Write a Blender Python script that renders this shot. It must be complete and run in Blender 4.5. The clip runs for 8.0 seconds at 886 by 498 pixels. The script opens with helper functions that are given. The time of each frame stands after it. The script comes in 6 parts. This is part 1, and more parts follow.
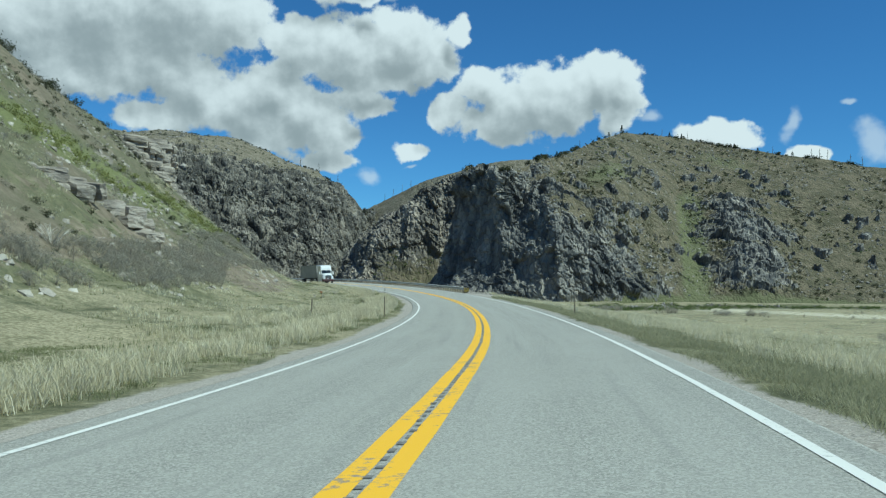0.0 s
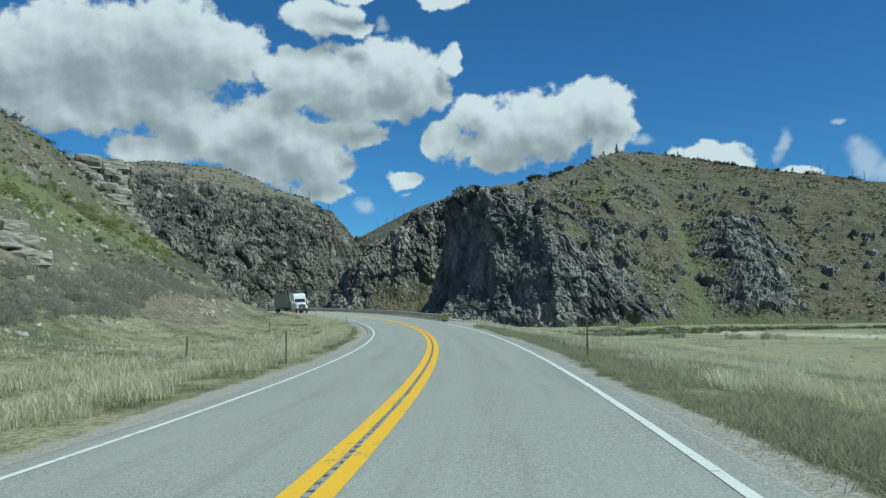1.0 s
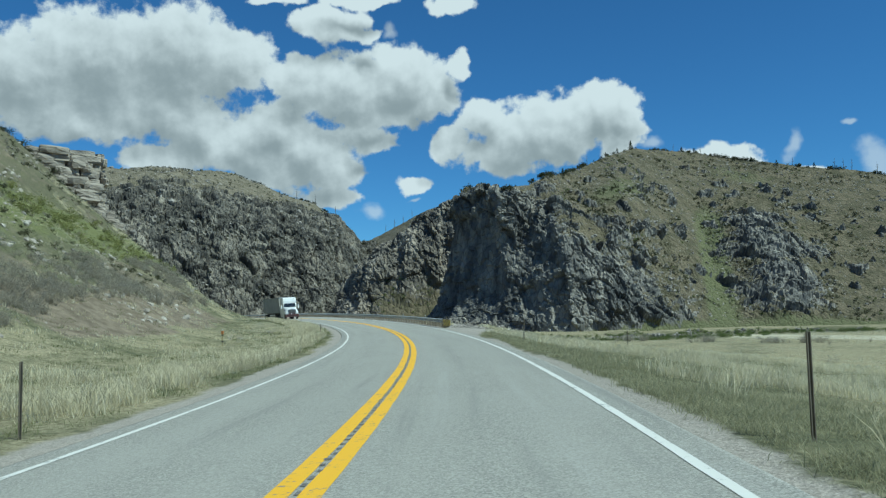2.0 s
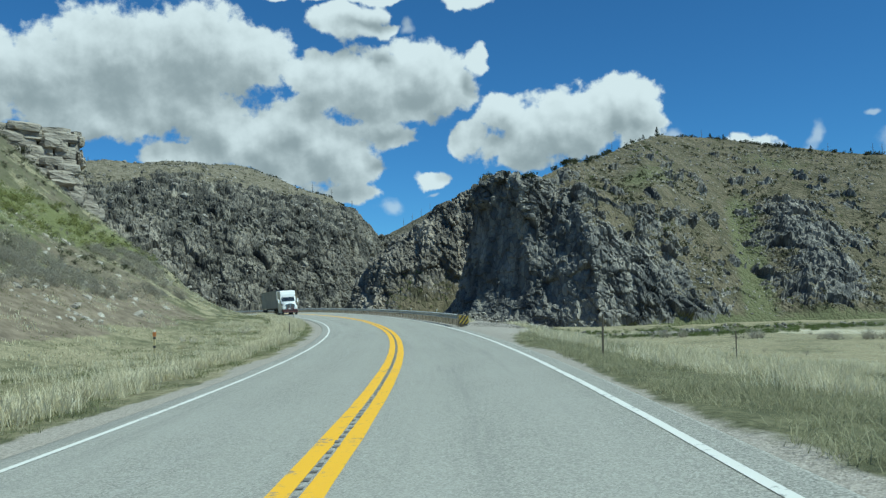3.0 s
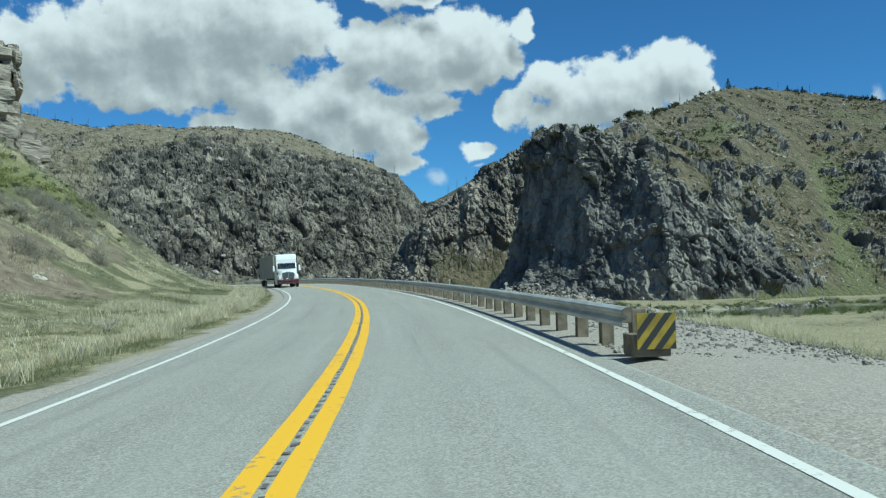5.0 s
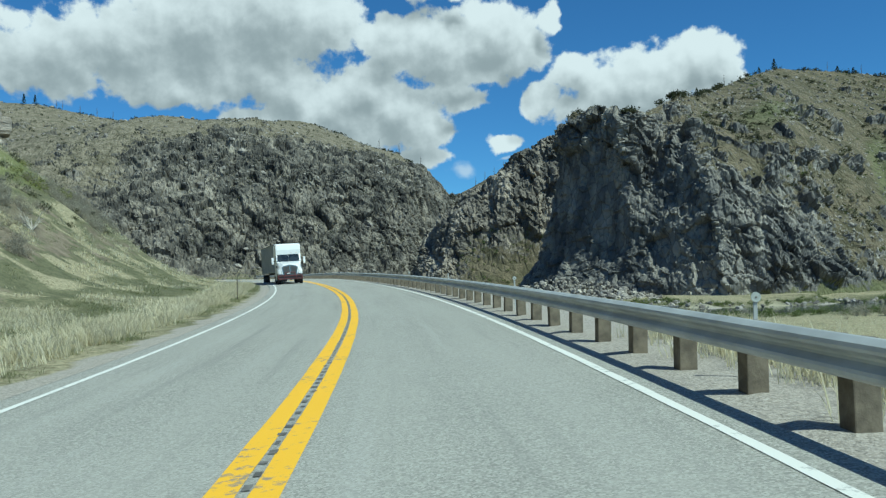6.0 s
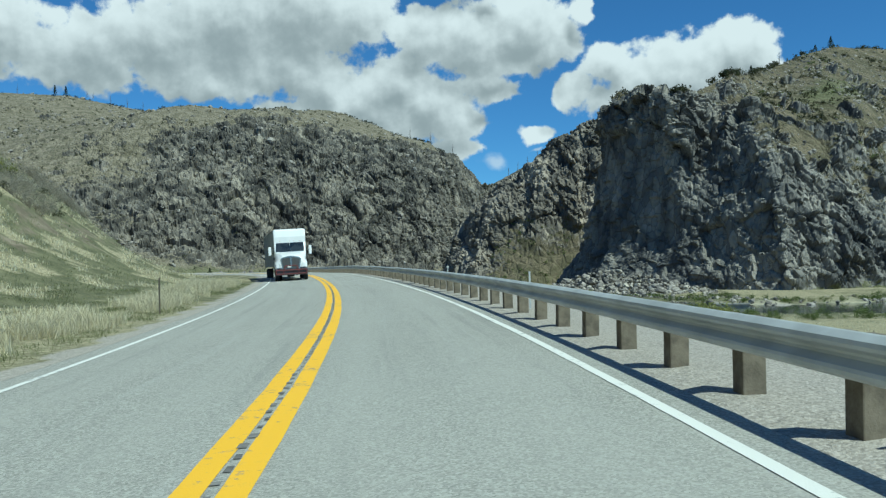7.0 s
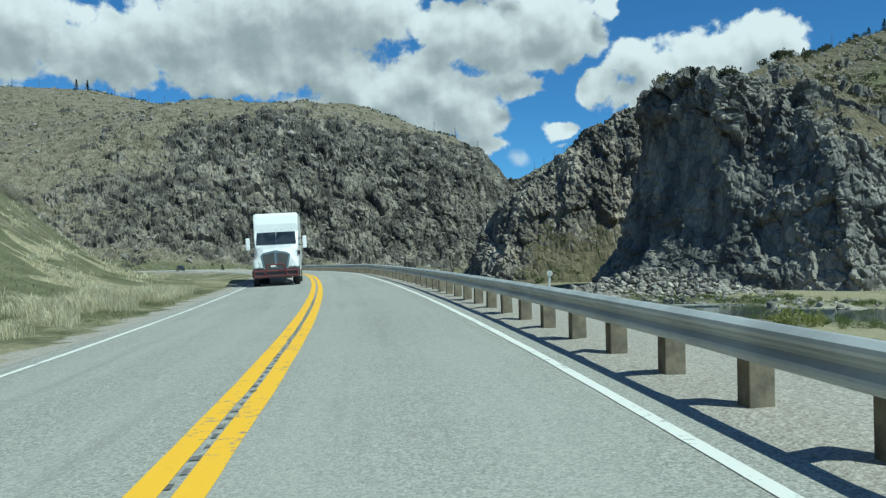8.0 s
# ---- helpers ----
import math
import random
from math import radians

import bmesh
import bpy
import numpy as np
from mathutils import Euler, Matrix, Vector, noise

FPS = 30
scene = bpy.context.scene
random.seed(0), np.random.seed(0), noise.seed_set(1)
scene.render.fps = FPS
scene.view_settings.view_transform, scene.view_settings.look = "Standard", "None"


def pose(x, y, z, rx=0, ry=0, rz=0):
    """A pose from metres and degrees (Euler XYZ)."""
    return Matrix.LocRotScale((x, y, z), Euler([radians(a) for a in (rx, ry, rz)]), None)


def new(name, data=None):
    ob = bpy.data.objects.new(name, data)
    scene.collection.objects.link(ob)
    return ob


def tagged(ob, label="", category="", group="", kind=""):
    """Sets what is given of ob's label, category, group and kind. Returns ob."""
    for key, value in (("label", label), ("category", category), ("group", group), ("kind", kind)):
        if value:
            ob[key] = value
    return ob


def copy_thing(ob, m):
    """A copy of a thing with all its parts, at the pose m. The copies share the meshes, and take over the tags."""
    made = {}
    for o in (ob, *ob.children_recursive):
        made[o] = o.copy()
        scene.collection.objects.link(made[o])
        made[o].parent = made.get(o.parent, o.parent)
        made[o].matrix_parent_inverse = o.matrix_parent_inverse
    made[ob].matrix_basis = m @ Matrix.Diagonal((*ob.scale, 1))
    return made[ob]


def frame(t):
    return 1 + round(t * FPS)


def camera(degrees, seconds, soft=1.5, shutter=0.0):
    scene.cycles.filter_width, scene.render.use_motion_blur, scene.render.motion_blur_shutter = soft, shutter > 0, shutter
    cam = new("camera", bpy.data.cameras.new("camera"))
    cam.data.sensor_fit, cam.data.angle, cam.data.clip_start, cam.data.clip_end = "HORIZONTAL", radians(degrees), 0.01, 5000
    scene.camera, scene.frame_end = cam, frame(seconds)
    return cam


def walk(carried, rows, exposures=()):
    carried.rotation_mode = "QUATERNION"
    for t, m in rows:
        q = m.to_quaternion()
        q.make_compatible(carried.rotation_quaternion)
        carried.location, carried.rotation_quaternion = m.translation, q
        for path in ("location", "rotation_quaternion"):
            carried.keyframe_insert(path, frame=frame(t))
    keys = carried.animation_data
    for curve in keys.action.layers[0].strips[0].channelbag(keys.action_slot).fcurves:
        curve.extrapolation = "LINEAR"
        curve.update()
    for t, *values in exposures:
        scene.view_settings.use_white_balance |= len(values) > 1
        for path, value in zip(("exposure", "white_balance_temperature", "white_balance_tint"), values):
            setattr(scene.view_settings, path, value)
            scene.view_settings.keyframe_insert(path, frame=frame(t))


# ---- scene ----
cam = camera(57.7, 8.0, soft=1.3)
ROWS = [
    (0.0, -0.000, -0.000, 1.843, 92.229, -0.631, 0.013),
    (0.5, 1.251, 8.195, 1.777, 93.326, -0.044, -0.052),
    (1.0, 2.229, 16.413, 1.686, 94.182, 0.593, -0.212),
    (2.5, 3.242, 41.966, 1.427, 94.556, 1.408, 1.130),
    (3.0, 3.209, 50.746, 1.390, 94.205, 1.430, 1.927),
    (3.5, 2.990, 59.594, 1.395, 93.705, 1.410, 2.719),
    (4.0, 2.493, 68.473, 1.383, 93.098, 1.234, 3.459),
    (4.5, 1.833, 77.374, 1.404, 92.534, 1.176, 4.259),
    (6.0, -1.571, 104.123, 1.599, 91.717, 1.355, 7.052),
    (6.5, -3.109, 112.878, 1.661, 91.458, 1.341, 8.161),
    (7.0, -4.776, 121.607, 1.749, 91.193, 1.332, 9.293),
    (7.5, -6.798, 130.340, 1.856, 91.013, 1.207, 10.219),
    (8.0, -8.989, 139.051, 1.935, 90.979, 1.154, 10.935),
]
walk(cam, [(t, pose(x, y, z, rx, ry, rz)) for t, x, y, z, rx, ry, rz in ROWS], exposures=((0.0, 0.06, 5500.0, -15.0), (1.0, -0.08, 5480.0, -15.0), (2.5, 0.0, 5480.0, -15.0), (3.5, 0.06, 5520.0, -15.0), (8.0, 0.10, 5550.0, -16.0)))

# ---------------------------------------------------------------- light
SUN_AZ, SUN_EL = 120.0, 54.0          # degrees clockwise from +y, degrees up
sun_data = bpy.data.lights.new("sun", "SUN")
sun_data.energy, sun_data.angle, sun_data.color = 4.85, radians(0.53), (1.0, 0.945, 0.855)
sun_ob = new("sun", sun_data)
sun_dir = Vector((math.sin(radians(SUN_AZ)) * math.cos(radians(SUN_EL)), math.cos(radians(SUN_AZ)) * math.cos(radians(SUN_EL)), math.sin(radians(SUN_EL))))
sun_ob.rotation_euler = (-sun_dir).to_track_quat("-Z", "Y").to_euler()
sun_ob.location = (80, 60, 160)

# cumulus clouds: azimuth, elevation and half sizes in degrees
CLOUDS = [
    (-32.6, 14.5, 4.9, 3.0), (-28.2, 15.7, 5.8, 3.0), (-23.5, 16.8, 6.0, 3.8), (-18.8, 17.6, 5.4, 3.7), (-15.4, 17.4, 3.6, 2.5), (-25.2, 13.3, 6.8, 1.9),
    (-19.9, 14.2, 4.3, 2.4), (-17.5, 13.4, 2.3, 1.6), (-19.9, 10.8, 2.9, 1.2), (-16.1, 11.8, 3.8, 1.8), (-13.4, 12.2, 3.8, 2.4), (-9.9, 11.5, 3.9, 2.4),
    (-8.3, 10.3, 2.6, 1.6), (-8.4, 8.5, 2.4, 0.9), (-11.5, 10.1, 3.9, 1.7), (-12.1, 13.7, 2.2, 1.5), (-10.6, 16.1, 2.7, 2.1), (-7.4, 15.8, 4.3, 2.6),
    (-3.3, 16.5, 4.0, 2.5), (-1.3, 15.3, 2.5, 2.2), (-5.0, 14.3, 4.8, 1.2), (0.9, 17.4, 1.0, 1.1), (-5.5, 12.5, 2.2, 1.1), (-8.2, 20.1, 3.1, 1.4),
    (-5.7, 19.4, 1.4, 0.6), (0.6, 21.3, 1.9, 0.8), (-11.8, 21.5, 2.2, 0.5), (-6.1, 21.7, 3.2, 0.6), (0.2, 11.9, 1.5, 1.3), (2.6, 13.7, 2.1, 1.9),
    (5.9, 12.3, 4.8, 2.7), (8.4, 13.1, 3.9, 2.4), (11.2, 14.0, 2.6, 1.9), (12.6, 13.9, 1.4, 1.8), (12.2, 12.0, 1.9, 1.7), (3.9, 11.2, 3.5, 1.5),
    (-2.3, 9.2, 1.3, 0.9), (18.7, 9.7, 3.2, 1.4), (24.4, 8.3, 1.3, 0.7), (-38.4, 15.3, 4.2, 3.0),
    (-41.8, 13.7, 5.6, 3.0), (-34.8, 13.5, 2.3, 1.4), (-48.0, 17.0, 7.6, 4.3), (44.0, 14.0, 8.6, 3.2), (70.0, 22.0, 9.7, 4.3), (-80.0, 20.0, 10.8, 5.4),
]
WISPS = [
    (-5.5, 7.3, 1.3, 0.7), (-4.0, 19.6, 0.6, 0.8), (-2.4, 8.0, 0.5, 0.2), (23.3, 10.3, 0.6, 1.2), (27.1, 11.5, 0.8, 0.3), (28.2, 9.0, 1.5, 1.5), (29.8, 8.4, 1.8, 1.0), (14.2, 11.4, 1.1, 0.6),
]


def build_world():
    w = bpy.data.worlds.new("sky")
    scene.world = w
    w.use_nodes = True
    nt = w.node_tree
    nt.nodes.clear()
    N, Lk = nt.nodes.new, nt.links.new

    def mth(op, a, b=None, c=None, clamp=False):
        n = N("ShaderNodeMath")
        n.operation, n.use_clamp = op, clamp
        for i, v in enumerate((a, b, c)):
            if v is None:
                continue
            if isinstance(v, (int, float)):
                n.inputs[i].default_value = v
            else:
                Lk(v, n.inputs[i])
        return n.outputs[0]

    def vec(op, a, b=None, c=None):
        n = N("ShaderNodeVectorMath")
        n.operation = op
        for i, v in enumerate((a, b, c)):
            if v is None:
                continue
            if isinstance(v, tuple):
                n.inputs[i].default_value = v
            else:
                Lk(v, n.inputs[i])
        return n.outputs["Value"] if op == "LENGTH" else n.outputs[0]

    tc = N("ShaderNodeTexCoord").outputs["Generated"]
    sep = N("ShaderNodeSeparateXYZ")
    Lk(tc, sep.inputs[0])
    az = mth("MULTIPLY", mth("ARCTAN2", sep.outputs[0], sep.outputs[1]), 57.2958)
    el = mth("MULTIPLY", mth("ARCSINE", sep.outputs[2]), 57.2958)
    comb = N("ShaderNodeCombineXYZ")
    Lk(az, comb.inputs[0])
    Lk(el, comb.inputs[1])
    p = comb.outputs[0]

    def fbm(q, scale, detail, rough):
        n = N("ShaderNodeTexNoise")
        n.noise_dimensions = "3D"
        n.inputs["Scale"].default_value, n.inputs["Detail"].default_value, n.inputs["Roughness"].default_value = scale, detail, rough
        Lk(q, n.inputs["Vector"])
        return n

    warp = fbm(p, 0.30, 3.0, 0.55)
    wv = vec("MULTIPLY", vec("SUBTRACT", warp.outputs["Color"], (0.5, 0.5, 0.5)), (2.6, 2.0, 0.0))
    pw = vec("ADD", p, wv)

    def field(q, blobs):
        best = None
        for a, e, ra, re in blobs:
            d = vec("LENGTH", vec("MULTIPLY_ADD", q, (1 / ra, 1 / re, 0.0), (-a / ra, -e / re, 0.0)))
            best = d if best is None else mth("SMOOTH_MIN", best, d, 0.34)
        return mth("SUBTRACT", 1.0, best)

    def puff(q):
        n = fbm(q, 0.62, 9.0, 0.57)
        return mth("MULTIPLY", mth("SUBTRACT", n.outputs["Fac"], 0.5), 1.25)

    def ramp(v, lo, hi):
        m = N("ShaderNodeMapRange")
        m.interpolation_type = "SMOOTHSTEP"
        m.inputs["From Min"].default_value, m.inputs["From Max"].default_value = lo, hi
        Lk(v, m.inputs["Value"])
        return m.outputs[0]

    rag = puff(p)
    d0 = mth("ADD", field(pw, CLOUDS), rag)
    above = field(vec("ADD", pw, (0.5, 1.9, 0.0)), CLOUDS)
    soft = lambda q: mth("MULTIPLY", mth("SUBTRACT", fbm(q, 0.5, 4.0, 0.52).outputs["Fac"], 0.5), 1.6)
    billow = mth("SUBTRACT", soft(vec("ADD", p, (0.35, 0.60, 0.0))), soft(p))
    mask = ramp(d0, -0.02, 0.24)
    wisp = mth("MULTIPLY", ramp(mth("ADD", field(pw, WISPS), rag), 0.0, 0.7), 0.5)
    mask = mth("MAXIMUM", mask, wisp)
    shade = ramp(mth("ADD", mth("MULTIPLY", above, 0.80), mth("MULTIPLY", billow, 0.55)), -0.30, 0.85)
    mix = N("ShaderNodeMix")
    mix.data_type = "RGBA"
    Lk(shade, mix.inputs["Factor"])
    mix.inputs["A"].default_value, mix.inputs["B"].default_value = (1.06, 1.00, 1.02, 1), (0.44, 0.445, 0.47, 1)
    sky = N("ShaderNodeTexSky")
    sky.sky_type, sky.sun_disc = "NISHITA", False
    sky.sun_elevation, sky.sun_rotation = radians(SUN_EL), radians(SUN_AZ)
    sky.altitude, sky.air_density, sky.dust_density, sky.ozone_density = 1800.0, 1.0, 0.2, 3.0
    b1 = N("ShaderNodeBackground")
    Lk(vec("MULTIPLY", sky.outputs[0], (0.51, 0.765, 1.03)), b1.inputs["Color"])
    b1.inputs["Strength"].default_value = 0.095
    b2 = N("ShaderNodeBackground")
    Lk(mix.outputs["Result"], b2.inputs["Color"])
    b2.inputs["Strength"].default_value = 0.74
    ms = N("ShaderNodeMixShader")
    Lk(mask, ms.inputs[0])
    Lk(b1.outputs[0], ms.inputs[1])
    Lk(b2.outputs[0], ms.inputs[2])
    out = N("ShaderNodeOutputWorld")
    Lk(ms.outputs[0], out.inputs[0])


build_world()


# ---------------------------------------------------------------- numbers: noise and the road's line
def hash3(ix, iy, iz, seed=0):
    h = ix.astype(np.int64) * 374761393 + iy.astype(np.int64) * 668265263 + iz.astype(np.int64) * 2147483647 + seed * 1274126177
    h = (h ^ (h >> 13)) & 0xFFFFFFFF
    h = (h * 1274126177) & 0xFFFFFFFF
    h = h ^ (h >> 16)
    h = (h * 2246822519) & 0xFFFFFFFF
    return ((h ^ (h >> 13)) & 0xFFFFFF) / float(0xFFFFFF)


def vnoise(p, seed=0):
    """Value noise, -1 to 1, at the rows of p."""
    i = np.floor(p).astype(np.int64)
    f = p - i
    f = f * f * (3 - 2 * f)
    out = np.zeros(len(p))
    for dx in (0, 1):
        for dy in (0, 1):
            for dz in (0, 1):
                w = (f[:, 0] if dx else 1 - f[:, 0]) * (f[:, 1] if dy else 1 - f[:, 1]) * (f[:, 2] if dz else 1 - f[:, 2])
                out += w * hash3(i[:, 0] + dx, i[:, 1] + dy, i[:, 2] + dz, seed)
    return out * 2 - 1


def fbm(p, octaves=4, seed=0, gain=0.5):
    out, a, tot = np.zeros(len(p)), 1.0, 0.0
    for o in range(octaves):
        out += a * vnoise(p * 2.03 ** o, seed + o)
        tot += a
        a *= gain
    return out / tot


def ridged(p, octaves=4, seed=0):
    out, a, tot = np.zeros(len(p)), 1.0, 0.0
    for o in range(octaves):
        out += a * (1 - 2 * np.abs(vnoise(p * 2.1 ** o, seed + o)))
        tot += a
        a *= 0.5
    return out / tot


def cells(p, seed=0):
    """Voronoi: distance to the nearest seed, gap to the next, a random number of the cell and a random slant over it, at the rows of p."""
    i = np.floor(p).astype(np.int64)
    f1, f2, cid, slant = np.full(len(p), 9.0), np.full(len(p), 9.0), np.zeros(len(p)), np.zeros(len(p))
    for dx in (-1, 0, 1):
        for dy in (-1, 0, 1):
            for dz in (-1, 0, 1):
                a, b, c = i[:, 0] + dx, i[:, 1] + dy, i[:, 2] + dz
                q = np.stack([a + hash3(a, b, c, seed), b + hash3(a, b, c, seed + 7), c + hash3(a, b, c, seed + 13)], 1)
                d = np.sqrt(((p - q) ** 2).sum(1))
                near = d < f1
                f2 = np.where(near, f1, np.minimum(f2, d))
                cid = np.where(near, hash3(a, b, c, seed + 29), cid)
                way = np.stack([hash3(a, b, c, seed + k) - 0.5 for k in (37, 41, 43)], 1)
                slant = np.where(near, ((p - q) * way).sum(1), slant)
                f1 = np.where(near, d, f1)
    return f1, f2 - f1, cid, slant


def smooth(a, b, v):
    t = np.clip((v - a) / (b - a), 0, 1)
    return t * t * (3 - 2 * t)


def col3(x, y, z):
    x, y, z = np.broadcast_arrays(x, y, z)
    return np.stack([x.ravel(), y.ravel(), z.ravel()], 1).astype(float)


# slope dx/dy of the road's middle line at these places along y
LINE_Y = [-132, 0, 11, 22, 33, 44, 55, 66, 77, 88, 99, 110, 121, 132, 143, 154, 165, 176, 198, 220, 275, 440]
LINE_M = [0.10, 0.150, 0.110, 0.071, 0.040, 0.013, -0.016, -0.047, -0.081, -0.117, -0.153, -0.187, -0.220, -0.254, -0.290, -0.322, -0.345, -0.365, -0.400, -0.450, -0.62, -1.0]
TAB_Y = np.arange(-132, 441, 0.5)
TAB_M = np.interp(TAB_Y, LINE_Y, LINE_M)
TAB_X = np.cumsum(TAB_M) * 0.5
TAB_X += 1.85 - np.interp(44, TAB_Y, TAB_X)
TAB_S = np.concatenate([[0], np.cumsum(np.hypot(np.diff(TAB_X), np.diff(TAB_Y)))])


def middle(y):
    return np.interp(y, TAB_Y, TAB_X)


def tilt_of(y):
    return np.interp(y, TAB_Y, TAB_M)


def road_z(y):
    return 1.1 * np.polyval([-0.2253, 0.5702, 0.3119, 0.0], np.clip(y, -12, 195) / 77 - 1)


def bank(y):
    return np.interp(y, [0, 88, 176, 260], [0.050, 0.045, 0.039, 0.03])


def across(x, y):
    return (x - middle(y)) / np.sqrt(1 + tilt_of(y) ** 2)


def road_point(y, u, up=0.0):
    """The world place u metres to the right of the middle line's point at y."""
    y, u = np.asarray(y, float), np.asarray(u, float)
    m = tilt_of(y)
    n = np.sqrt(1 + m * m)
    return np.stack([middle(y) + u / n, y - u * m / n, road_z(y) + bank(y) * u + up + 0 * n], -1)


G = 1.144          # from the plan's first measure to metres
RIVER = G * np.array([(420, 250), (260, 258), (150, 268), (88, 272), (54, 250), (26, 240), (-2, 280), (-30, 345), (-72, 385), (-88, 450), (-72, 560), (-100, 720), (-150, 1100)], float)




def river_edge(x, y):
    """Distance from the river's line, 13.5 at the water's edge."""
    return river_gap(x, y) * 13.5 / river_half(x, y)


def river_half(x, y):
    """Half the river's width: a wide pool lies under the crag."""
    return 13.5 + 12.5 * np.exp(-((x - 46) ** 2 + (y - 280) ** 2) / 55.0 ** 2)


SAND = G * np.array([(16, 262), (45, 258), (64, 245), (84, 215), (104, 185), (150, 150), (260, 110)], float)


def river_gap(x, y, line=None):
    best = np.full(np.shape(x), 1e9)
    line = RIVER if line is None else line
    for a, b in zip(line[:-1], line[1:]):
        d = b - a
        t = np.clip(((x - a[0]) * d[0] + (y - a[1]) * d[1]) / (d @ d), 0, 1)
        best = np.minimum(best, np.hypot(x - a[0] - t * d[0], y - a[1] - t * d[1]))
    return best


def ground_z(x, y, rough=True):
    """The ground's height: road bed, verges, the hill beside the road, the meadow and the river bed."""
    x, y = np.asarray(x, float), np.asarray(y, float)
    u = across(x, y)
    zr, b = road_z(y), bank(y)
    bed = zr + b * np.clip(u, -4.6, 4.4)
    d = -u
    yg, ug = y / G, u / G
    toe = G * np.interp(yg, [-60, 0, 60, 90, 118, 145, 165, 185, 230], [20, 19, 20, 18, 15, 10.0, 10.6, 17, 36])
    q = d - toe
    hill = np.interp(yg, [0, 60, 90, 125, 150], [0.82, 0.82, 0.70, 0.66, 0.74]) * (np.sqrt(q * q + 20) + q) / 2
    hill = hill + 0.40 * (np.sqrt((q - 25) ** 2 + 40) + q - 25) / 2
    cap = G * (30 + np.clip(150 - yg, 0, 160) * 0.25 + np.clip(150 - yg, -40, 0) * 0.09)
    hill = -3.0 * np.log(np.exp(-hill / 3.0) + np.exp(-cap / 3.0))
    hill = hill * smooth(200, 158, yg) * smooth(4.5, 8, d) + np.clip(d - 108, 0, 400) * 0.12 * smooth(230, 150, yg)
    left = hill - np.interp(y, [60, 85, 105, 130], [0.65, 1.2, 1.2, 0.65]) * smooth(4.8, 9, d) * smooth(24, 13, d) + 0.012 * np.clip(d - 20, 0, 600)
    m1 = G * np.interp(ug, [3.9, 5.2, 13, 70, 95], [0, -0.12, -1.2, -6.6, -6.9])
    m2 = G * np.interp(ug, [3.9, 7.5, 9.5, 16, 24, 40], [0, -0.12, -0.6, -3.6, -6.2, -6.9])
    t = smooth(88, 110, y)
    right = m1 * (1 - t) + m2 * t
    z = bed + np.where(d > 0, left, right)
    if rough:
        p = col3(x, y, 0 * x)
        big = fbm(p / 14, 4, 3).reshape(x.shape)
        fine = fbm(p / 2.3, 3, 9).reshape(x.shape)
        hummock = fbm(p / 4.5, 3, 14).reshape(x.shape) * smooth(9, 13, d) * 0.42
        off = smooth(4.6, 9, np.abs(u))
        z = z + off * (0.10 * fine + hummock + 0.22 * big * smooth(6, 18, np.abs(u)) + np.where(d > 0, 0.10 * np.clip(hill, 0, 14) * big, 0))
    gap = river_edge(x, y)
    near = y < np.interp(x, [-30, -2, 30, 62, 100, 170, 300], [400, 320, 275, 286, 311, 306, 297])
    bank_z = np.where(near, np.interp(gap, [0, 10, 13.5, 16.5, 34], [-10.2, -9.6, -8.1, -6.5, -6.2]), np.interp(gap, [0, 10, 13.5, 34], [-10.2, -9.6, -8.0, -7.7]) + 0.9 * smooth(13, 17, gap) * np.sin(0.31 * x + 1.3 * np.sin(0.17 * y)) * np.cos(0.27 * y + np.sin(0.23 * x)))
    z = np.where(gap < 34, np.minimum(z, bank_z), z)
    z = z - 0.03 - 0.10 * smooth(3.85, 3.4, np.abs(u))
    return z


# ---------------------------------------------------------------- mesh helpers
def part(name, bm, mat, parent=None, label=""):
    """A bmesh as one mesh object under a thing or a part."""
    me = bpy.data.meshes.new(name)
    bm.to_mesh(me)
    bm.free()
    if mat:
        me.materials.append(mat)
    ob = new(name, me)
    ob.parent = parent
    if label:
        ob["label"] = label
    return ob


def mesh_np(name, verts, faces, mat=None, parent=None, soft=True, attrs=None):
    """A mesh object from an array of places and an array of three- or four-cornered faces."""
    me = bpy.data.meshes.new(name)
    verts, faces = np.asarray(verts, np.float32), np.asarray(faces, np.int32)
    k = faces.shape[1]
    me.vertices.add(len(verts))
    me.vertices.foreach_set("co", verts.ravel())
    me.loops.add(faces.size)
    me.loops.foreach_set("vertex_index", faces.ravel())
    me.polygons.add(len(faces))
    me.polygons.foreach_set("loop_start", np.arange(0, faces.size, k, dtype=np.int32))
    me.polygons.foreach_set("loop_total", np.full(len(faces), k, np.int32))
    me.polygons.foreach_set("use_smooth", np.full(len(faces), soft, bool))
    me.update(calc_edges=True)
    for key, val in (attrs or {}).items():
        a = me.attributes.new(key, "FLOAT", "POINT")
        a.data.foreach_set("value", np.asarray(val, np.float32).ravel())
    if mat:
        me.materials.append(mat)
    ob = new(name, me)
    ob.parent = parent
    return ob


def grid_faces(nu, nv):
    i = np.arange(nu * nv).reshape(nu, nv)
    return np.stack([i[:-1, :-1].ravel(), i[1:, :-1].ravel(), i[1:, 1:].ravel(), i[:-1, 1:].ravel()], 1)


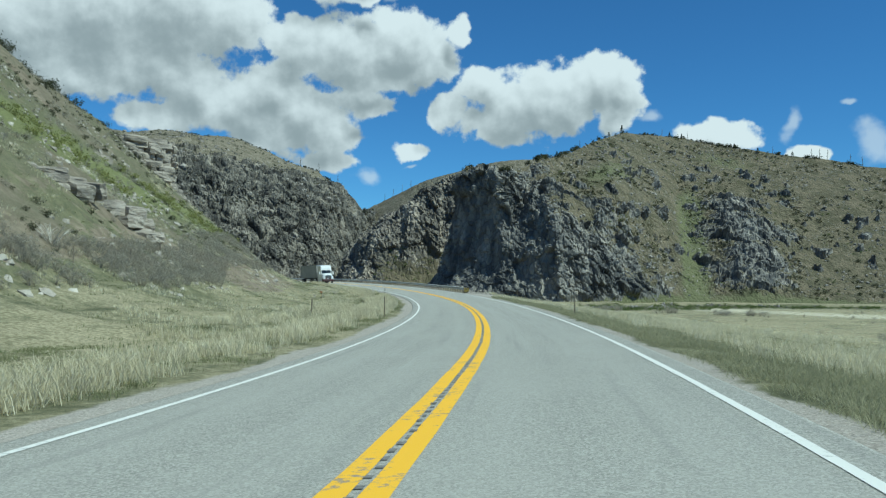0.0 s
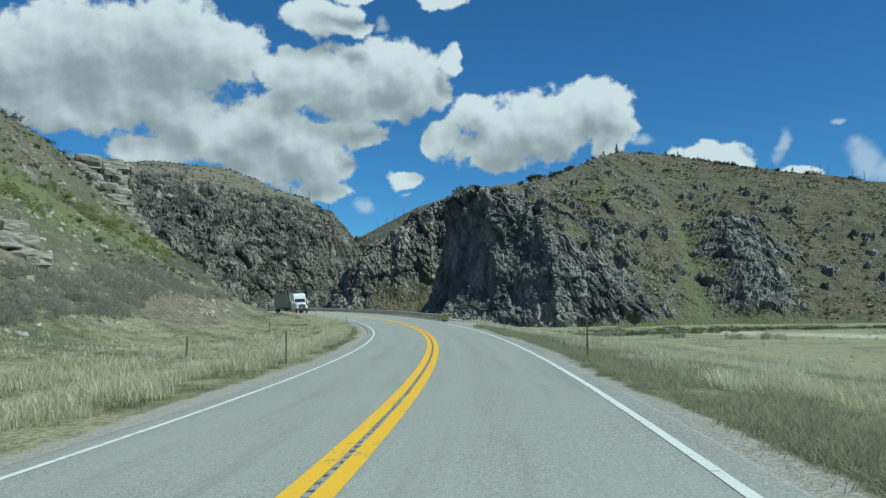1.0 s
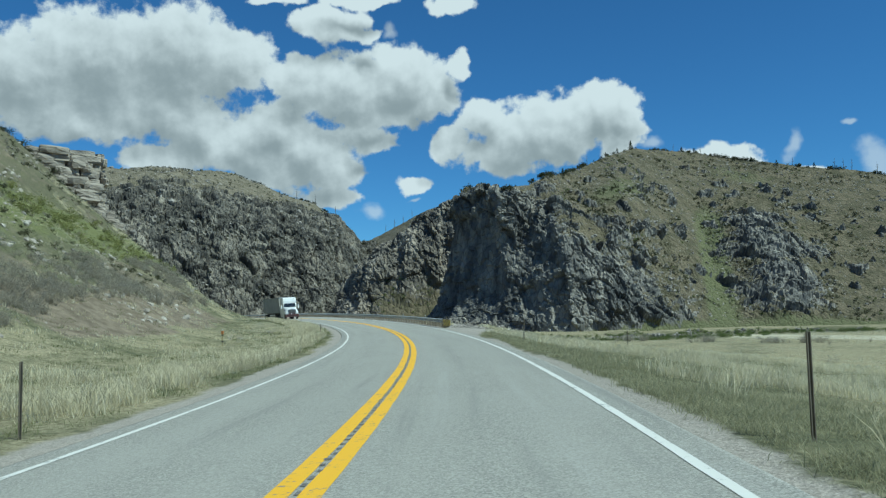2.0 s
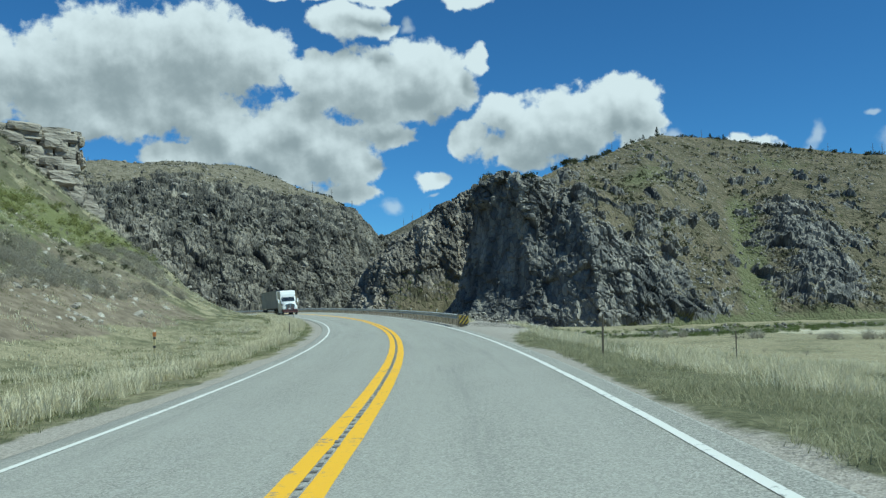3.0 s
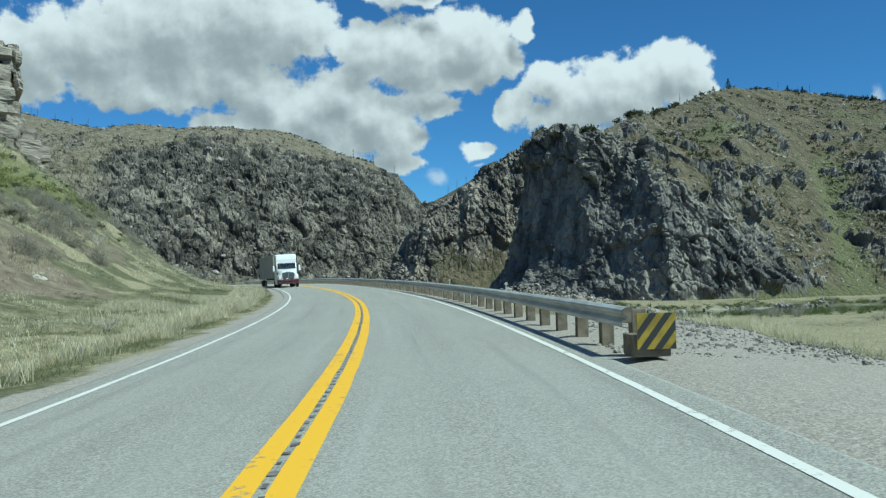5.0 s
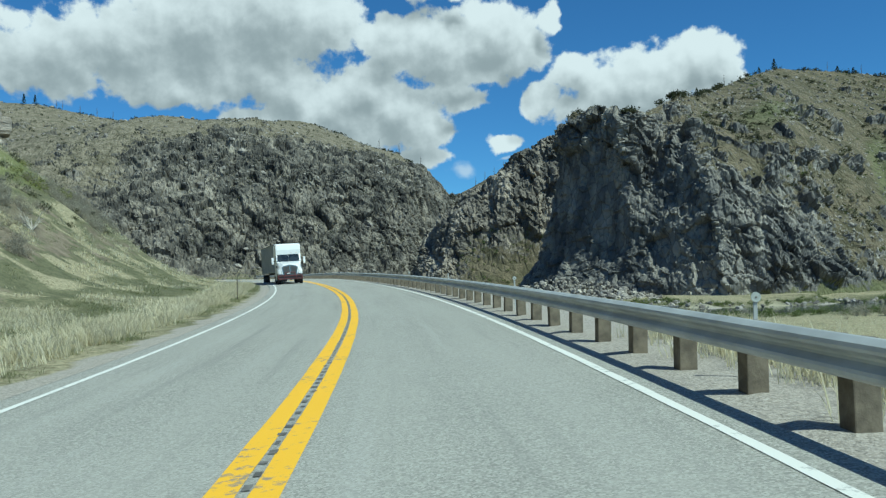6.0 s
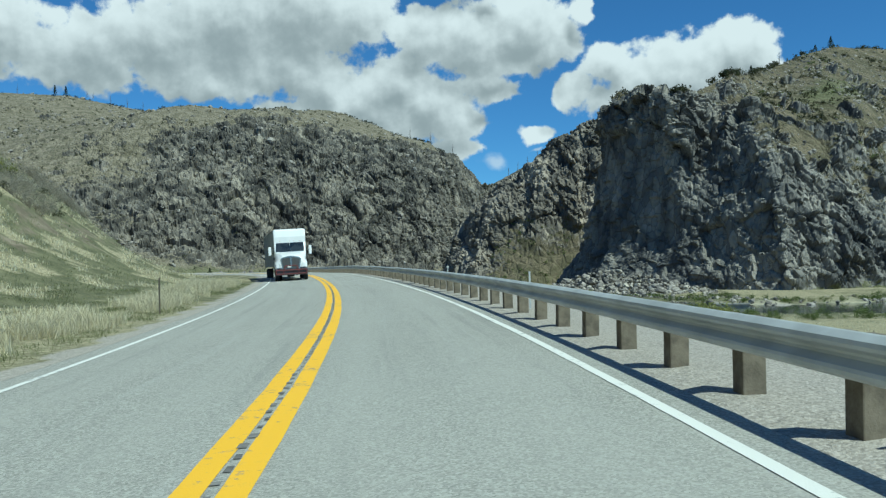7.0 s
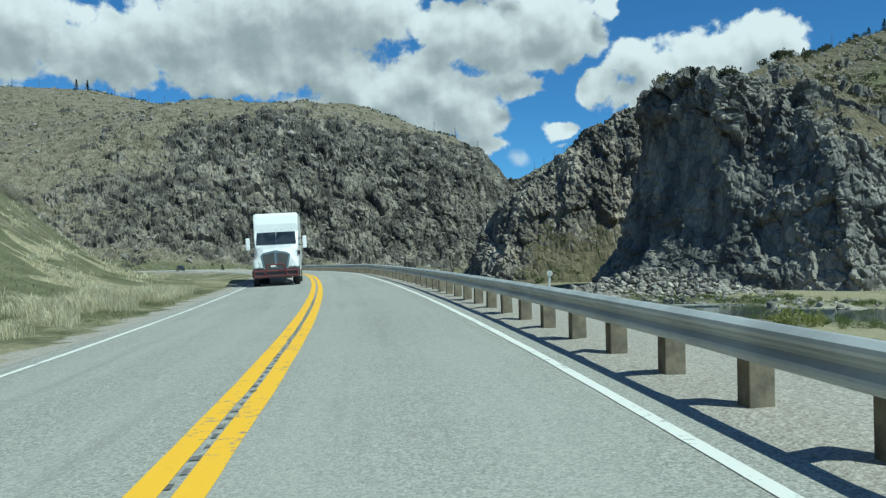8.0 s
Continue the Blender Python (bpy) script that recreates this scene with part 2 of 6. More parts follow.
def box(bm, x0, x1, y0, y1, z0, z1, bev=0.0, m=None):
    r = bmesh.ops.create_cube(bm, size=1)
    vs = r["verts"]
    bmesh.ops.scale(bm, vec=(x1 - x0, y1 - y0, z1 - z0), verts=vs)
    bmesh.ops.translate(bm, vec=((x0 + x1) / 2, (y0 + y1) / 2, (z0 + z1) / 2), verts=vs)
    if bev:
        es = list({e for v in vs for e in v.link_edges})
        o = bmesh.ops.bevel(bm, geom=es, offset=bev, segments=2, affect="EDGES", profile=0.6)
        vs = list({v for f in o["faces"] for v in f.verts} | {v for v in vs if v.is_valid})
    if m:
        bmesh.ops.transform(bm, matrix=m, verts=vs)
    return vs


def tube(bm, a, b, r0, r1=None, seg=8):
    a, b = Vector(a), Vector(b)
    d = b - a
    m = Matrix.Translation((a + b) / 2) @ d.to_track_quat("Z", "Y").to_matrix().to_4x4()
    return bmesh.ops.create_cone(bm, cap_ends=True, segments=seg, radius1=r0, radius2=r1 if r1 is not None else r0, depth=d.length, matrix=m)["verts"]


def prism(bm, outline, y0, y1):
    """A shape drawn in x and z, pulled from y0 to y1."""
    a = [bm.verts.new((x, y0, z)) for x, z in outline]
    b = [bm.verts.new((x, y1, z)) for x, z in outline]
    bm.faces.new(a)
    bm.faces.new(b[::-1])
    n = len(a)
    for i in range(n):
        bm.faces.new((a[i], b[i], b[(i + 1) % n], a[(i + 1) % n]))
    bmesh.ops.recalc_face_normals(bm, faces=bm.faces)


def empty(name, at=(0, 0, 0), turn=0.0):
    ob = new(name)
    ob.matrix_world = pose(at[0], at[1], at[2], 0, 0, turn)
    ob.empty_display_size = 0.3
    return ob


# ---------------------------------------------------------------- materials
class Mat:
    """A node material with short ways to make its nodes."""

    def __init__(self, name, rough=0.9, metal=0.0, spec=0.5):
        self.m = bpy.data.materials.new(name)
        self.m.use_nodes = True
        self.nt = self.m.node_tree
        self.bsdf = self.nt.nodes["Principled BSDF"]
        self.bsdf.inputs["Roughness"].default_value = rough
        self.bsdf.inputs["Metallic"].default_value = metal
        self.bsdf.inputs["Specular IOR Level"].default_value = spec
        self.geo = self.nt.nodes.new("ShaderNodeNewGeometry")

    def node(self, kind):
        return self.nt.nodes.new(kind)

    def link(self, a, b):
        self.nt.links.new(a, b)

    def pos(self, scale=(1, 1, 1), turn=(0, 0, 0), local=False):
        mp = self.node("ShaderNodeMapping")
        mp.inputs["Scale"].default_value = scale
        mp.inputs["Rotation"].default_value = [radians(a) for a in turn]
        if local:
            self.link(self.node("ShaderNodeTexCoord").outputs["Object"], mp.inputs[0])
        else:
            self.link(self.geo.outputs["Position"], mp.inputs[0])
        return mp.outputs[0]

    def noise(self, scale, detail=4.0, rough=0.55, at=None, dist=0.0):
        n = self.node("ShaderNodeTexNoise")
        n.inputs["Scale"].default_value, n.inputs["Detail"].default_value = scale, detail
        n.inputs["Roughness"].default_value, n.inputs["Distortion"].default_value = rough, dist
        self.link(at or self.pos(), n.inputs["Vector"])
        return n.outputs["Fac"]

    def voro(self, scale, feature="F1", at=None, out="Distance", rnd=1.0):
        n = self.node("ShaderNodeTexVoronoi")
        n.feature = feature
        n.inputs["Scale"].default_value, n.inputs["Randomness"].default_value = scale, rnd
        self.link(at or self.pos(), n.inputs["Vector"])
        return n.outputs[out]

    def attr(self, name):
        n = self.node("ShaderNodeAttribute")
        n.attribute_name = name
        return n.outputs["Fac"]

    def remap(self, v, lo, hi, a=0.0, b=1.0, kind="SMOOTHSTEP"):
        n = self.node("ShaderNodeMapRange")
        n.interpolation_type = kind
        for key, val in (("From Min", lo), ("From Max", hi), ("To Min", a), ("To Max", b)):
            n.inputs[key].default_value = val
        self.link(v, n.inputs["Value"])
        return n.outputs[0]

    def math(self, op, a, b=0.0, clamp=False):
        n = self.node("ShaderNodeMath")
        n.operation, n.use_clamp = op, clamp
        for i, v in enumerate((a, b)):
            if isinstance(v, (int, float)):
                n.inputs[i].default_value = v
            else:
                self.link(v, n.inputs[i])
        return n.outputs[0]

    def mix(self, f, a, b, blend="MIX"):
        n = self.node("ShaderNodeMix")
        n.data_type, n.blend_type = "RGBA", blend
        for key, v in (("Factor", f), ("A", a), ("B", b)):
            if isinstance(v, (int, float)):
                n.inputs[key].default_value = v
            elif isinstance(v, tuple):
                n.inputs[key].default_value = (*v, 1.0)
            else:
                self.link(v, n.inputs[key])
        return n.outputs["Result"]

    def ramp(self, v, stops):
        n = self.node("ShaderNodeValToRGB")
        while len(n.color_ramp.elements) < len(stops):
            n.color_ramp.elements.new(0.5)
        for e, (at, c) in zip(n.color_ramp.elements, stops):
            e.position, e.color = at, (*c, 1.0)
        self.link(v, n.inputs[0])
        return n.outputs[0]

    def color(self, c):
        if isinstance(c, tuple):
            self.bsdf.inputs["Base Color"].default_value = (*c, 1.0)
        else:
            self.link(c, self.bsdf.inputs["Base Color"])

    def bump(self, h, strength=0.5, dist=0.1):
        n = self.node("ShaderNodeBump")
        n.inputs["Strength"].default_value, n.inputs["Distance"].default_value = strength, dist
        self.link(h, n.inputs["Height"])
        self.link(n.outputs[0], self.bsdf.inputs["Normal"])

    def rand(self):
        return self.node("ShaderNodeObjectInfo").outputs["Random"]

    def island(self):
        return self.geo.outputs["Random Per Island"]


def plain(name, c, rough=0.6, metal=0.0, spec=0.5, vary=0.12, scale=3.0, bump=0.0):
    """Paint, metal or rubber with a little dirt and unevenness."""
    k = Mat(name, rough, metal, spec)
    n = k.noise(scale, 5, 0.6)
    dark = tuple(v * (1 - vary * 2) for v in c)
    k.color(k.mix(k.remap(n, 0.3, 0.7), dark, c))
    if bump:
        k.bump(k.noise(scale * 8, 3), 0.4, bump)
    return k.m


def rock_mat(name, light, dark, warm, scale, strata=(0, 0, 0), stretch=(1, 1, 1), grass=(0.098, 0.088, 0.053), dry=(0.178, 0.148, 0.098), bump_d=0.5):
    """Weathered rock with cracks and lichen, and soil with grass where the cover is."""
    k = Mat(name, 0.95, spec=0.2)
    at = k.pos(stretch, strata)
    n1 = k.noise(scale * 0.25, 6, 0.6, at)
    n2 = k.noise(scale * 1.6, 7, 0.65, at)
    v1 = k.voro(scale, "DISTANCE_TO_EDGE", at)
    v2 = k.voro(scale, "F1", at, "Color")
    c = k.mix(k.remap(n1, 0.36, 0.66), dark, light)
    c = k.mix(k.remap(n2, 0.55, 0.75, 0, 0.6), c, warm)
    c = k.mix(k.remap(v1, 0.0, 0.07, 0.45, 0.0), c, tuple(a * 0.35 for a in dark))
    g = k.node("ShaderNodeRGBToBW")
    k.link(v2, g.inputs[0])
    c = k.mix(1.0, c, k.ramp(g.outputs[0], [(0.2, (0.62, 0.62, 0.64)), (0.75, (1.12, 1.08, 1.04))]), "MULTIPLY")
    gn = k.noise(0.16, 6, 0.65)
    gf = k.noise(1.3, 5, 0.7)
    gc = k.mix(k.remap(gn, 0.40, 0.60), grass, dry)
    gc = k.mix(k.remap(gf, 0.35, 0.65, 0.0, 0.6), gc, tuple(a * 0.55 for a in grass))
    cov = k.math("ADD", k.attr("cover"), k.math("MULTIPLY", k.math("SUBTRACT", k.noise(0.55, 6, 0.7), 0.5), 1.5))
    f = k.remap(cov, 0.40, 0.62)
    gl = k.math("ADD", k.attr("lush"), k.math("MULTIPLY", k.math("SUBTRACT", k.noise(0.35, 5, 0.7), 0.5), 0.9))
    gc = k.mix(k.remap(gl, 0.35, 0.75, 0.0, 0.85), gc, k.mix(k.remap(gf, 0.35, 0.65), (0.085, 0.092, 0.042), (0.158, 0.160, 0.082)))
    k.color(k.mix(f, c, gc))
    h = k.math("ADD", k.math("MULTIPLY", k.remap(v1, 0, 0.25), 0.6), k.math("MULTIPLY", n2, 0.9))
    k.bump(h, 0.9, bump_d)
    return k.m


def ground_mat():
    """Meadow and verge: green and dry grass, soil, gravel beside the road."""
    k = Mat("meadow", 0.97, spec=0.15)
    a, b, c = k.noise(0.09, 6, 0.6), k.noise(0.9, 6, 0.65), k.noise(7.0, 4, 0.7)
    green = k.mix(k.remap(k.math("ADD", k.math("MULTIPLY", b, 0.5), k.math("MULTIPLY", c, 0.5)), 0.38, 0.62), (0.082, 0.084, 0.047), (0.168, 0.162, 0.092))
    straw = k.mix(k.remap(c, 0.36, 0.64), (0.18, 0.16, 0.095), (0.38, 0.34, 0.22))
    f = k.math("ADD", k.attr("dry"), k.math("MULTIPLY", k.math("SUBTRACT", a, 0.5), 1.3))
    f = k.math("ADD", f, k.math("MULTIPLY", k.math("SUBTRACT", b, 0.5), 0.9))
    g = k.mix(k.remap(f, 0.3, 0.8), green, straw)
    soil = k.mix(k.remap(b, 0.3, 0.7), (0.120, 0.098, 0.070), (0.25, 0.208, 0.150))
    sf = k.math("ADD", k.attr("soil"), k.math("MULTIPLY", k.math("SUBTRACT", k.noise(0.5, 6, 0.7), 0.5), 1.4))
    g = k.mix(k.remap(sf, 0.45, 0.65), g, soil)
    scrub = k.math("MULTIPLY", k.attr("scrub"), k.remap(k.noise(0.33, 6, 0.7), 0.36, 0.60, 0.25, 1.0))
    g = k.mix(scrub, g, k.mix(k.remap(c, 0.35, 0.65), (0.085, 0.082, 0.050), (0.165, 0.150, 0.100)))
    gl = k.math("ADD", k.attr("lush"), k.math("MULTIPLY", k.math("SUBTRACT", k.noise(0.4, 5, 0.7), 0.5), 1.0))
    g = k.mix(k.remap(gl, 0.35, 0.75, 0.0, 0.9), g, k.mix(k.remap(c, 0.35, 0.65), (0.105, 0.115, 0.046), (0.19, 0.195, 0.085)))
    st = k.voro(42.0, "F1", None, "Color")
    bw = k.node("ShaderNodeRGBToBW")
    k.link(st, bw.inputs[0])
    gravel = k.ramp(bw.outputs[0], [(0.1, (0.235, 0.213, 0.183)), (0.5, (0.325, 0.296, 0.256)), (0.9, (0.42, 0.385, 0.335))])
    gf = k.math("ADD", k.attr("gravel"), k.math("MULTIPLY", k.math("SUBTRACT", b, 0.5), 0.7))
    g = k.mix(k.attr("sand"), g, k.mix(k.remap(b, 0.3, 0.7), (0.42, 0.38, 0.28), (0.54, 0.50, 0.38)))
    k.color(k.mix(k.remap(gf, 0.42, 0.62), g, gravel))
    k.bump(k.math("ADD", k.math("MULTIPLY", c, 0.6), b), 0.7, 0.12)
    return k.m


def asphalt_mat():
    """Worn light grey chip seal with wheel tracks and sealed patches."""
    k = Mat("asphalt", 0.88, spec=0.35)
    chips = k.voro(62.0, "F1", None, "Color")
    bw = k.node("ShaderNodeRGBToBW")
    k.link(chips, bw.inputs[0])
    base = k.ramp(bw.outputs[0], [(0.1, (0.17, 0.165, 0.146)), (0.5, (0.308, 0.298, 0.262)), (0.95, (0.46, 0.445, 0.395))])
    big = k.noise(0.25, 5, 0.6)
    mid = k.noise(2.2, 6, 0.65)
    speck = k.noise(22.0, 3, 0.7)
    base = k.mix(k.remap(speck, 0.50, 0.70, 0.0, 0.48), base, (0.15, 0.146, 0.130))
    base = k.mix(k.remap(speck, 0.46, 0.30, 0.0, 0.5), base, (0.45, 0.438, 0.395))
    base = k.mix(k.remap(big, 0.35, 0.7, 0.0, 0.35), base, (0.365, 0.354, 0.315))
    base = k.mix(k.remap(mid, 0.58, 0.75, 0.0, 0.3), base, (0.23, 0.225, 0.21))
    base = k.mix(k.math("MULTIPLY", k.attr("track"), 0.35), base, (0.375, 0.364, 0.322))
    cx = k.node("ShaderNodeCombineXYZ")
    k.link(k.math("MULTIPLY", k.attr("lane"), 2.2), cx.inputs[0])
    k.link(k.math("MULTIPLY", k.attr("way"), 0.07), cx.inputs[1])
    streak = k.noise(1.0, 5, 0.6, cx.outputs[0])
    base = k.mix(k.remap(streak, 0.52, 0.74, 0.0, 0.42), base, (0.19, 0.186, 0.172))
    base = k.mix(k.remap(streak, 0.46, 0.28, 0.0, 0.35), base, (0.40, 0.39, 0.36))
    k.color(base)
    k.bump(k.math("ADD", bw.outputs[0], k.math("MULTIPLY", mid, 0.3)), 0.7, 0.014)
    return k.m


def paint_mat(name, c, worn):
    """Road paint worn through to the stones here and there."""
    k = Mat(name, 0.7, spec=0.3)
    n = k.noise(9.0, 6, 0.7)
    b = k.noise(1.1, 4, 0.6)
    f = k.math("ADD", n, k.math("MULTIPLY", k.math("SUBTRACT", b, 0.5), 0.6))
    k.color(k.mix(k.remap(f, 0.57, 0.72, 0.0, worn), c, (0.2, 0.2, 0.19)))
    k.bump(k.voro(70.0), 0.3, 0.006)
    return k.m


M_GROUND = ground_mat()
M_ASPHALT = asphalt_mat()
M_WHITE = paint_mat("white_road_paint", (0.68, 0.67, 0.62), 0.75)
M_YELLOW = paint_mat("yellow_road_paint", (0.78, 0.44, 0.028), 0.85)
M_GROOVE = plain("tar_groove", (0.215, 0.203, 0.185), 0.95, vary=0.3, scale=6.0)
M_ROCK_R = rock_mat("dark_gneiss", (0.305, 0.290, 0.256), (0.124, 0.123, 0.117), (0.262, 0.226, 0.182), 0.42, (20, 25, 30), (1.0, 1.0, 0.45))
M_ROCK_L = rock_mat("columned_gneiss", (0.275, 0.255, 0.212), (0.072, 0.070, 0.063), (0.26, 0.21, 0.15), 0.26, (0, 8, 0), (1.0, 1.0, 0.30), grass=(0.150, 0.133, 0.090), dry=(0.27, 0.235, 0.172), bump_d=1.0)
M_ROCK_S = rock_mat("spur_gneiss", (0.36, 0.325, 0.27), (0.135, 0.126, 0.110), (0.33, 0.26, 0.19), 0.34, (10, 8, 0), (1.0, 1.0, 0.45), bump_d=0.7)

# ---------------------------------------------------------------- ground, road and river
def stretch(lo, mid0, mid1, hi, step, grow=1.18):
    """Places along one axis: even between mid0 and mid1, wider and wider outside."""
    a = list(np.arange(mid0, mid1 + step / 2, step))
    s, v = step, a[-1]
    while v < hi:
        s *= grow
        v += s
        a.append(v)
    s, v = step, a[0]
    while v > lo:
        s *= grow
        v -= s
        a.insert(0, v)
    return np.array(a)


def apron(y):
    """How far the gravel beside the road reaches."""
    return np.interp(y, [78, 85, 92, 98, 110], [4.7, 5.2, 6.8, 8.4, 9.6])


def streaks(x, y):
    """Where dry grass lies in pale streaks over the slope, 0 to 1."""
    return smooth(0.06, 0.20, fbm(col3(x, y, 0 * x) / 2.1, 3, 55).reshape(np.shape(x)))


def sunny_slope(x, y):
    d = -across(x, y)
    return smooth(132, 146, y) * smooth(205, 190, y) * smooth(6.5, 8.5, d) * smooth(46, 38, d)


def lush_slope(x, y, rise):
    """The band of fresh green across the slope, 0 to 1."""
    n = fbm(col3(x, y, 0 * x) / 9, 4, 21).reshape(np.shape(x))
    mid = np.interp(y, [60, 100, 150, 185], [21, 16, 12.0, 10.0])
    return (across(x, y) < 0) * np.exp(-((rise - mid - 3 * n) / np.interp(y, [60, 120, 185], [7.0, 5.5, 2.6])) ** 2) * smooth(40, 75, y) * smooth(184, 174, y)


def build_ground():
    xs, ys = stretch(-3500, -86, 80, 3500, 0.8), stretch(-1500, -12, 245, 4500, 0.8)
    X, Y = np.meshgrid(xs, ys, indexing="ij")
    Z = ground_z(X, Y)
    u = across(X, Y)
    d = -u
    hillness = smooth(0.7, 3.5, Z - road_z(Y)) * (d > 0)
    p = col3(X, Y, 0 * X)
    n = fbm(p / 9, 4, 21).reshape(X.shape)
    sunny, streak = sunny_slope(X, Y), streaks(X, Y)
    dry = np.where(d > 0, 0.56 - 0.34 * hillness, 0.50 - 0.2 * smooth(9, 5, u) + 0.28 * smooth(16, 34, u)) + 0.30 * n + sunny * (1.15 * streak - 0.40) - 0.5 * smooth(125, 135, Y) * smooth(185, 172, Y) * smooth(7.4, 8.4, d) * smooth(12.5, 10.5, d)
    soil = hillness * (1 - sunny * (0.25 + 0.7 * streak)) * (0.46 + 0.50 * smooth(-0.35, 0.35, fbm(p / 16, 3, 5).reshape(X.shape)))
    gravel = np.maximum(np.where(u > 0, smooth(4.6, 3.9, u), smooth(5.0, 4.3, d)), smooth(79, 86, Y) * smooth(apron(Y) + 1, apron(Y) - 1, u) * (u > 0))
    gravel = np.maximum(gravel, smooth(15.5, 12, river_edge(X, Y)) * 0.8)
    dry = dry - 0.45 * smooth(50, 22, river_gap(X, Y))
    rise = Z - road_z(Y)
    lush = lush_slope(X, Y, rise)
    low = smooth(-0.2, 0.6, rise + 0.6 * n) * smooth(4.4, 2.6, rise + 1.5 * n) * smooth(12, 15, d) * smooth(70, 90, Y) * (1 - sunny)
    soil = np.maximum(soil * (1 - lush), low * 0.95)
    scrub = smooth(2.0, 7.0, rise) * (1 - lush) * (1 - 0.8 * low) * (d > 0) * (0.9 - sunny * (0.15 + 0.75 * streak)) * smooth(-0.5, 0.1, n)
    ob = mesh_np("ground", np.stack([X, Y, Z], -1).reshape(-1, 3), grid_faces(len(xs), len(ys)), M_GROUND, attrs={"dry": dry, "soil": soil, "scrub": scrub, "gravel": gravel, "lush": lush, "sand": smooth(15, 9, river_gap(X, Y, SAND) + 3 * n)})
    tagged(ob, "meadow ground with green and dry grass, soil and gravel shoulders", "ground", kind="structure")


build_ground()


def strip(name, mat, y0, y1, us, up, step=0.5, attrs=None, parent=None, edge=0.0):
    """A band of the road between the offsets us, over the stretch y0 to y1; edge lets its rims waver."""
    ys = np.arange(y0, y1 + step / 2, step)
    Y, U = np.meshgrid(ys, np.asarray(us, float), indexing="ij")
    if edge:
        w = np.zeros_like(U)
        w[:, 0] = fbm(col3(ys / 1.3, 0 * ys, 0 * ys + us[0]), 3, 4) * edge
        w[:, -1] = fbm(col3(ys / 1.3, 0 * ys, 0 * ys + us[-1]), 3, 5) * edge
        U = U + w
    P = road_point(Y, U + (centre(Y) if name == "centre_line" else 0), up)
    return mesh_np(name, P.reshape(-1, 3), grid_faces(len(ys), len(us))[:, ::-1], mat, parent=parent, attrs={k: f(Y, U) for k, f in (attrs or {}).items()})


def centre(y):
    """How far the painted middle lies to the right of the road's middle."""
    return np.interp(y, [4, 12, 21, 46, 82, 108, 125, 143, 200], [0.14, 0.06, 0.08, 0.03, 0.0, 0.04, 0.17, 0.17, 0.17])


def build_road():
    us = [-4.02, -3.95, -3.90, -3.5, -2.6, -1.7, -0.9, 0, 0.9, 1.7, 2.6, 3.5, 3.80, 3.85, 3.92]
    track = lambda Y, U: np.maximum(np.exp(-((np.abs(np.abs(U) - 1.7) - 0.85) / 0.35) ** 2), 0)
    ob = strip("road", M_ASPHALT, -60, 380, us, 0.0, 0.5, {"track": track, "lane": lambda Y, U: U + 0 * Y, "way": lambda Y, U: Y + 0 * U}, edge=0.05)
    me = ob.data
    co = np.empty(len(me.vertices) * 3, np.float32)
    me.vertices.foreach_get("co", co)
    co = co.reshape(-1, len(us), 3)
    co[:, 0, 2] -= 0.14
    co[:, -1, 2] -= 0.14
    me.vertices.foreach_set("co", co.ravel())
    tagged(ob, "worn grey asphalt road with two lanes curving left", "road", kind="structure")
    for name, mat, a, b, lab in (("edge_line", M_WHITE, -3.545, -3.43, "worn white edge line on the asphalt"), ("edge_line", M_WHITE, 3.39, 3.50, "worn white edge line on the asphalt"),
                                 ("centre_line", M_YELLOW, -0.25, -0.042, "solid yellow line painted on the asphalt"), ("centre_line", M_YELLOW, 0.042, 0.25, "solid yellow line painted on the asphalt")):
        ln = strip(name, mat, -55, 375, [a, (a + b) / 2, b], 0.006, 0.25, edge=0.012)
        tagged(ln, lab, "road marking", kind="structure")


build_road()


def build_rumble():
    """Milled grooves between the yellow lines."""
    ys = np.arange(-8, 165, 0.33)
    n = len(ys)
    rng = np.random.default_rng(3)
    V, Fc = [], []
    w, l = 0.018 + 0.022 * rng.random(n), 0.035 + 0.045 * rng.random(n)
    c = rng.normal(0, 0.012, n)
    for du, dy in ((-1, -1), (1, -1), (1, 1), (-1, 1)):
        V.append(road_point(ys + dy * l, c + centre(ys) + du * w, 0.0085))
    V = np.stack(V, 1).reshape(-1, 3)
    Fc = np.arange(4 * n).reshape(-1, 4)
    ob = mesh_np("rumble_strip", V, Fc, M_GROOVE, soft=False)
    tagged(ob, "dark milled rumble grooves between the yellow lines", "rumble strip", kind="stuff")


build_rumble()


def build_water():
    k = Mat("river_water", 0.08, spec=0.5)
    k.color(k.mix(k.remap(k.noise(0.2, 3), 0.4, 0.6), (0.035, 0.045, 0.04), (0.06, 0.07, 0.06)))
    k.bump(k.noise(3.0, 4, 0.6, k.pos((1, 2.5, 1))), 0.10, 0.03)
    pts = RIVER
    L, R = [], []
    for i, q in enumerate(pts):
        t = pts[min(i + 1, len(pts) - 1)] - pts[max(i - 1, 0)]
        t = t / np.linalg.norm(t)
        nrm = np.array([-t[1], t[0]])
        half = 1.25 * float(river_half(q[0], q[1]))
        L.append((*(q + nrm * half), -8.4))
        R.append((*(q - nrm * half), -8.4))
    V = np.array([v for a, b in zip(L, R) for v in (a, b)])
    F4 = np.array([(2 * i, 2 * i + 1, 2 * i + 3, 2 * i + 2) for i in range(len(pts) - 1)])
    tagged(mesh_np("river", V, F4[:, ::-1], k.m, soft=False), "dark calm river below the cliff", "river", kind="structure")


build_water()


